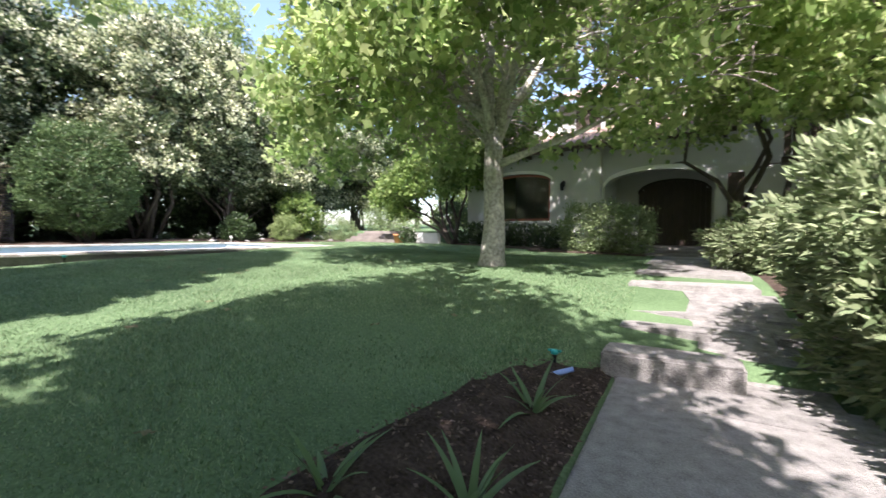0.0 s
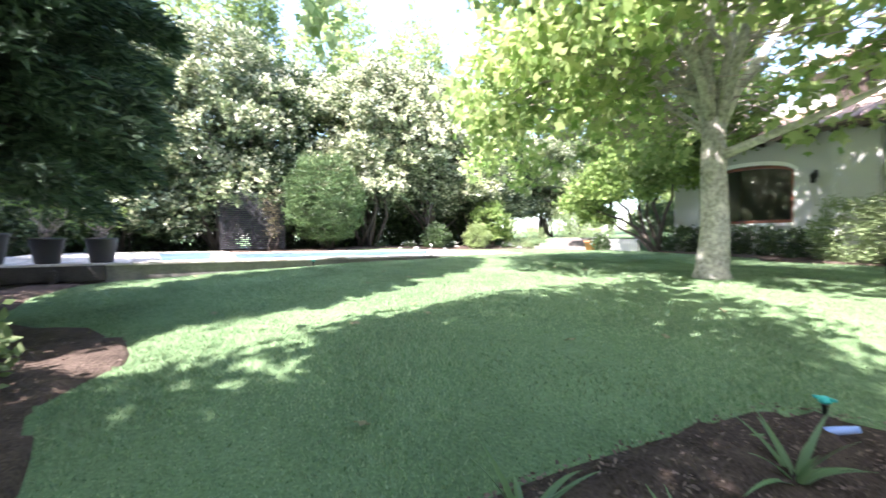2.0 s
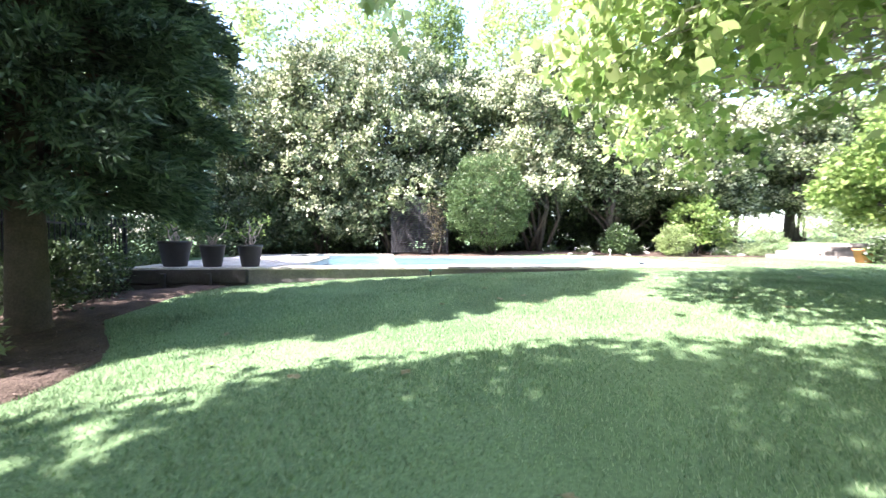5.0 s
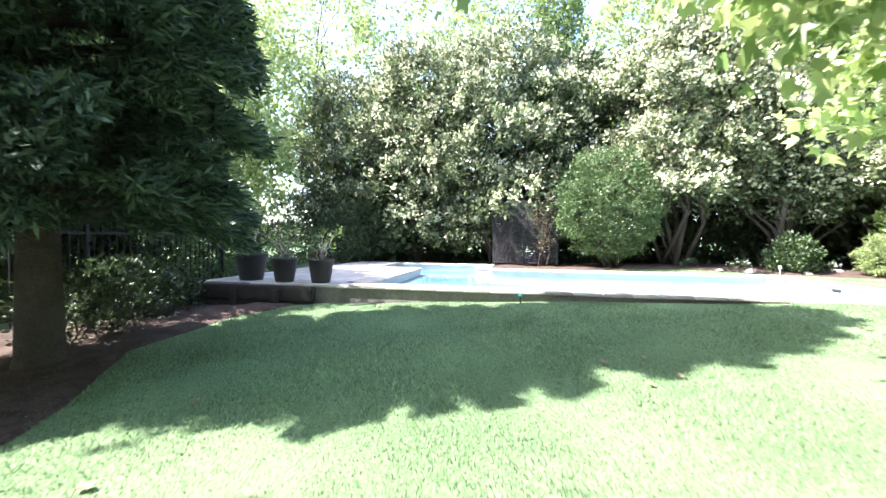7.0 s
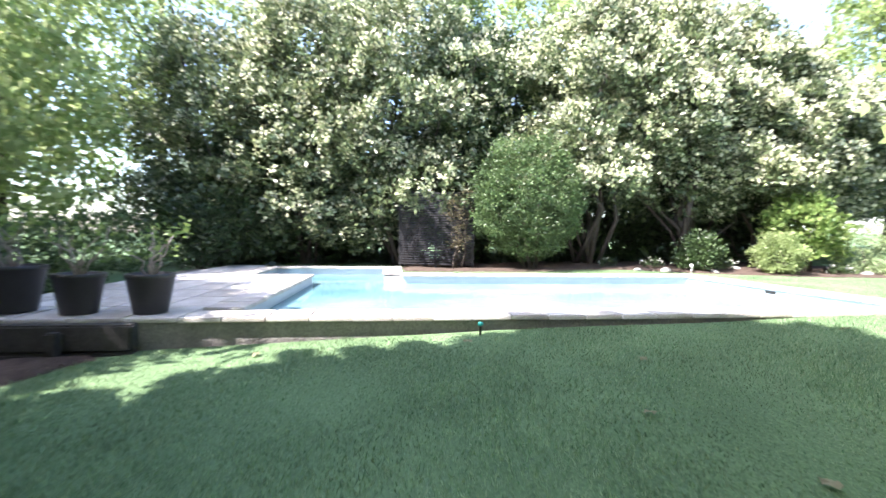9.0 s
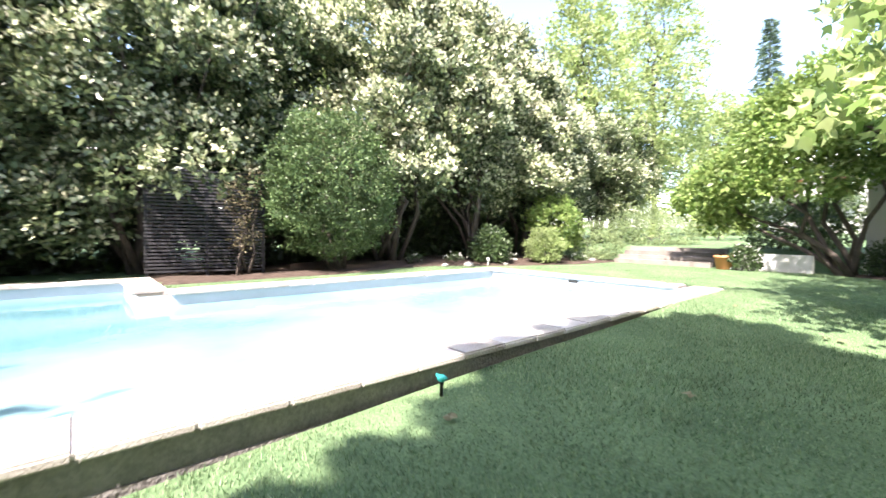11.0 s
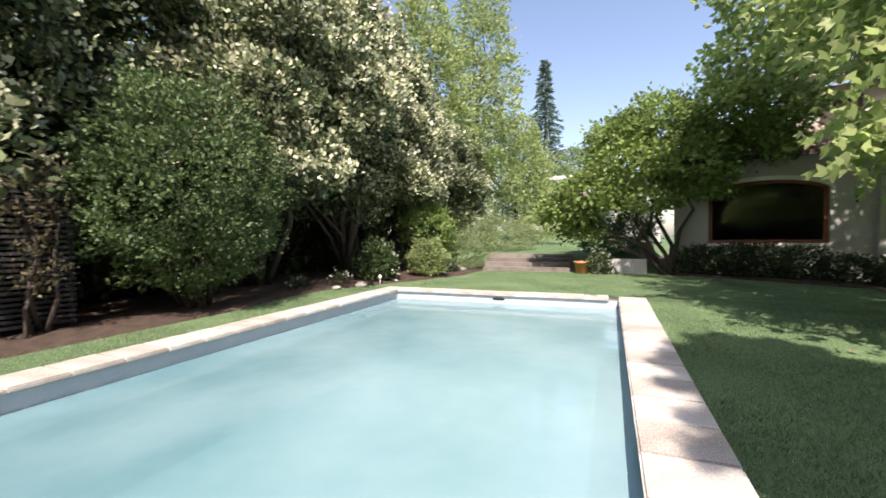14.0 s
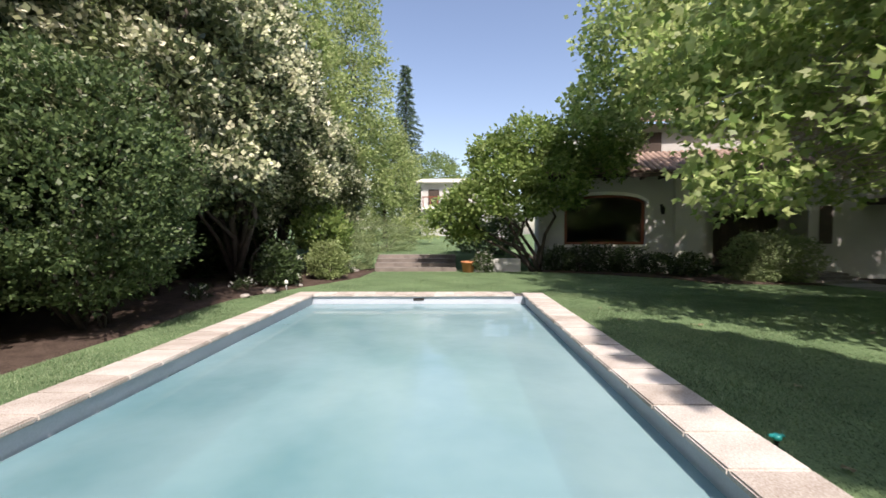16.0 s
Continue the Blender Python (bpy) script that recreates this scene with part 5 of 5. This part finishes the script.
def house():
    h = thing("house", "white stucco villa with clay tile roofs and arched openings", "house", (0, 0, 0))
    turn = pose(3.0, 7.63, 0.17, 0, 0, -9.4) @ pose(-2.55, -8.6, 0)
    h.matrix_basis = turn
    Y0, Y1 = 8.6, 8.95
    base, top_z = -0.6, 3.75
    # front wall with the wide arched window
    bm, top = arch_wall(1.5, 7.3, base, top_z, 2.55, 5.75, 0.86, 2.55, 0.38, Y0, Y1)
    part("wall", bm, STUCCO, h)
    w = part("window", boxed(2.55, 5.75, Y0 - 0.1, Y0 + 0.05, 0.76, 0.858, bevel=0.01), TRIMW, h, "wide arched window with red-brown timber frame")
    part("window_trim", arch_band(top, 2.45, 5.85, Y0 - 0.05, Y0 - 0.002, 0.13), TRIMW, w, "white raised arch band")
    for x in (2.56, 5.63):
        part("window_frame", boxed(x, x + 0.11, Y0 + 0.12, Y0 + 0.2, 0.86, 2.62, bevel=0.008), REDWOOD, w, "red-brown timber upright")
    part("window_frame", boxed(2.67, 5.63, Y0 + 0.12, Y0 + 0.2, 0.862, 0.97, bevel=0.008), REDWOOD, w)
    part("window_frame", arch_band(lambda x: top(x) - 0.11, 2.56, 5.74, Y0 + 0.12, Y0 + 0.2, 0.1), REDWOOD, w)
    for a, b in ((2.67, 5.63),):
        g = part("pane", boxed(a, b, Y0 + 0.155, Y0 + 0.163, 0.97, 2.85), GLASS, w)
        g.visible_shadow = False
    # entrance arch with a recessed double door
    bm, top2 = arch_wall(7.8, 14.6, base, top_z, 8.0, 11.6, base, 2.1, 0.55, Y0 + 0.004, Y1)
    part("wall", bm, STUCCO, h)
    part("pilaster", boxed(6.8, 7.9, Y0 - 0.22, Y1 + 0.3, base, 3.6, bevel=0.02), STUCCO, h)
    part("arch_trim", arch_band(top2, 7.95, 11.65, Y0 - 0.06, Y0, 0.16), TRIMW, h)
    part("porch_wall", boxed(7.8, 8.0, Y1, Y1 + 1.3, base, 3.6), STUCCO, h)
    part("porch_wall", boxed(11.6, 11.8, Y1, Y1 + 1.3, base, 3.6), STUCCO, h)
    bm, top3 = arch_wall(8.0, 11.6, base, 3.6, 8.85, 11.35, base, 1.95, 0.5, Y1 + 1.1, Y1 + 1.3)
    part("porch_wall", bm, STUCCO, h)
    part("porch_ceiling", boxed(7.9, 11.7, Y1, Y1 + 1.3, 3.4, 3.55), DARKWOOD, h)
    d = part("door", arch_band(lambda x: top3(x) - 0.1, 8.85, 11.35, Y1 + 1.05, Y1 + 1.2, 0.1), DARKWOOD, h, "dark arched double door of vertical planks")
    for i in range(14):
        x = 8.87 + 0.177 * i
        zt = min(top3(x + 0.02), top3(x + 0.15)) - 0.05
        part("plank", boxed(x, x + 0.17, Y1 + 1.12, Y1 + 1.18, -0.1, zt, bevel=0.008), DARKWOOD, d)
    part("door_handle", tube(bmesh.new(), [(10.12, Y1 + 1.1, 0.75), (10.10, Y1 + 1.05, 0.85), (10.10, Y1 + 1.05, 1.0), (10.12, Y1 + 1.1, 1.1)], [0.014] * 4, 8), IRON, d)
    # slit window
    part("window", boxed(11.95, 12.4, Y0 - 0.02, Y0 + 0.01, 0.9, 2.35, bevel=0.01), DARKWOOD, h, "narrow dark timber window")
    # east part with dark timber balcony
    part("wall", boxed(14.6, 21.0, Y0, Y1, base, 6.0), STUCCO, h)
    part("balcony", boxed(13.3, 20.0, 7.4, 8.58, 2.35, 2.55, bevel=0.02), DARKWOOD, h, "dark brown timber balcony")
    bal = h.children[-1]
    for i in range(35):
        part("board", boxed(13.35 + 0.187 * i, 13.52 + 0.187 * i, 7.42, 7.46, 2.56, 3.5, bevel=0.006), DARKWOOD, bal)
    part("window", boxed(15.2, 16.6, Y0 - 0.04, Y0 + 0.01, 0.7, 2.1, bevel=0.02), TRIMW, h, "white-framed window under the balcony")
    # sides, back, floor and ceiling close the rooms
    part("wall", boxed(1.5, 1.8, Y1, 15, base, top_z), STUCCO, h)
    part("wall", boxed(20.7, 21, Y1, 15, base, 6.0), STUCCO, h)
    part("wall", boxed(1.5, 21, 15, 15.3, base, 6.6), STUCCO, h)
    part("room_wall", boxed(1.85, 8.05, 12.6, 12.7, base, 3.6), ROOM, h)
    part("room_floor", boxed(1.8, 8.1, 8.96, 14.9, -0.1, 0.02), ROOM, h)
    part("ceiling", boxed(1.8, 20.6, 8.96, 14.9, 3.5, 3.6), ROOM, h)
    part("upper_wall", boxed(5.0, 20.9, 10.9, 11.2, 3.6, 6.3), STUCCO, h)
    part("upper_wall", boxed(5.0, 5.3, 11.2, 15, 3.6, 6.3), STUCCO, h)
    uw = part("window", boxed(5.9, 7.0, 10.86, 10.91, 4.75, 5.9, bevel=0.01), DARKWOOD, h, "dark upper window")
    # roofs with eaves on dark rafters
    tile_roof(h, 1.0, 12.2, 7.95, 3.72, 10.95, 4.95, left_hip=2.0)
    tile_roof(h, 4.5, 12.5, 10.3, 6.35, 13.6, 7.7)
    part("roof", boxed(12.3, 21.4, 7.9, 15.4, 6.0, 6.25, bevel=0.03), ROOFTILE, h)
    part("roof", boxed(1.0, 12.2, 10.96, 15.2, 3.62, 3.75), ROOFTILE, h)
    part("roof", boxed(4.6, 12.4, 13.62, 15.2, 6.3, 6.5), ROOFTILE, h)
    for i in range(16):
        x = 1.3 + 0.7 * i
        part("rafter", boxed(x, x + 0.1, 8.0, 8.6, 3.5, 3.63, bevel=0.01), DARKWOOD, h)
    part("fascia", boxed(1.0, 12.2, 7.94, 7.975, 3.55, 3.7, bevel=0.004), DARKWOOD, h)
    # low planter wall
    pl = thing("planter_wall", "low white rendered planter wall beside the steps", "wall", (-0.1, 6.65, -0.03), kind="structure")
    part("wall", boxed(-0.75, 1.1, 0.0, 0.22, -0.2, 0.52, bevel=0.02), STUCCO, pl)
    # wall lantern
    ln = thing("wall_lantern", "small black iron wall lantern beside the window", "lantern")
    ln.matrix_basis = turn @ pose(6.35, 8.6, 2.3)
    part("bracket", tube(bmesh.new(), [(0, 0, 0.1), (0, -0.14, 0.2), (0, -0.2, 0.12)], [0.012] * 3, 6), IRON, ln)
    part("plate", boxed(-0.05, 0.05, -0.015, 0.0, -0.05, 0.2, bevel=0.004), IRON, ln)
    part("lamp_cage", lathe(bmesh.new(), [(0.05, -0.22), (0.07, -0.2), (0.09, 0.02), (0.1, 0.03), (0.03, 0.12)], (0, -0.2, 0), 6), IRON, ln)
    # settee seen through the window
    st = thing("settee", "red upholstered settee inside the window", "sofa")
    st.matrix_basis = turn @ pose(4.6, 10.6, 0.02)
    part("seat", boxed(-0.9, 0.9, -0.4, 0.4, 0.1, 0.5, bevel=0.06), REDWOOD, st)
    part("backrest", boxed(-0.9, 0.9, 0.3, 0.5, 0.4, 1.05, bevel=0.06), REDWOOD, st)


house()


def far_house():
    z = ground_z(-3, 30)
    h = thing("neighbour_house", "white neighbouring house with a timber-railed balcony", "house", (-3.2, 31, z))
    part("wall", boxed(-1.6, 7, 0, 7, -0.5, 5.2), STUCCO, h)
    part("roof", boxed(-2.2, 7.5, -0.6, 7.6, 5.2, 5.55, bevel=0.05), TRIMW, h)
    part("balcony", boxed(-1.4, 3.5, -1.3, 0, 2.6, 2.8, bevel=0.02), TRIMW, h)
    for i in range(8):
        part("baluster", boxed(-1.35 + 0.68 * i, -1.27 + 0.68 * i, -1.28, -1.2, 2.8, 3.7), REDWOOD, h)
    part("rail", boxed(-1.4, 3.5, -1.3, -1.2, 3.7, 3.8, bevel=0.01), REDWOOD, h)
    for x in (-0.9, 1.6, 4.2):
        part("window", boxed(x, x + 1.1, -0.03, 0.02, 3.1, 4.6, bevel=0.02), DARKWOOD, h)


far_house()


def spire(x, y, hh, r, seed):
    """A far pointed conifer."""
    t = thing("conifer", "tall pointed dark conifer beyond the roofs", "tree", (x, y, ground_z(x, y)))
    part("trunk", tube(bmesh.new(), [(0, 0, -0.2), (0, 0, hh * 0.5), (0, 0, hh)], [0.3, 0.2, 0.03], 8), BARK, t)
    rng = np.random.default_rng(seed)
    at, al = [], []
    for k in range(170):
        f = (k + 0.5) / 170
        a, ln = k * 2.39996 + rng.uniform(-0.3, 0.3), r * (1 - f) ** 0.9 * rng.uniform(0.6, 1.15) + 0.2
        n = int(25 + 60 * ln / r)
        u = rng.uniform(0.1, 1, n)
        w = rng.uniform(-1, 1, n) * 0.3 * ln * (1.1 - u)
        at.append(np.c_[ln * u * math.cos(a) - w * math.sin(a), ln * u * math.sin(a) + w * math.cos(a), hh * (0.08 + 0.92 * f) - 0.35 * ln * u ** 2 + rng.normal(0, 0.08, n)])
        al.append(np.c_[np.full(n, math.cos(a)), np.full(n, math.sin(a)), np.full(n, -0.3)] + rng.normal(size=(n, 3)) * 0.4)
    v, q = leaf_quads(np.concatenate(at), np.concatenate(al), 0.55, 0.2, rng)
    raw_mesh("needles", v, q, L_FIR, t, "", "stuff")


spire(-7.4, 42, 20.5, 3.4, 1)


def fallen_leaves():
    rng = random.Random(12)
    for k in range(26):
        x, y = rng.uniform(1.0, 9.5), rng.uniform(-10, 0)
        bm = bmesh.new()
        n = 9
        c = bm.verts.new((0, 0, 0.004))
        rim = [bm.verts.new(((0.035 if i % 2 else 0.055) * math.cos(math.tau * i / n), (0.03 if i % 2 else 0.045) * math.sin(math.tau * i / n), 0.012 * math.sin(i * 2.2))) for i in range(n)]
        for i in range(n):
            bm.faces.new((c, rim[i], rim[(i + 1) % n]))
        ob = part("fallen_leaf", bm, L_RED)
        ob.matrix_basis = pose(x, y, ground_z(x, y) + 0.035, rng.uniform(-15, 15), rng.uniform(-15, 15), rng.uniform(0, 360))
        tagged(ob, "small dry brown leaf lying on the grass", "leaf", "fallen leaves")


fallen_leaves()
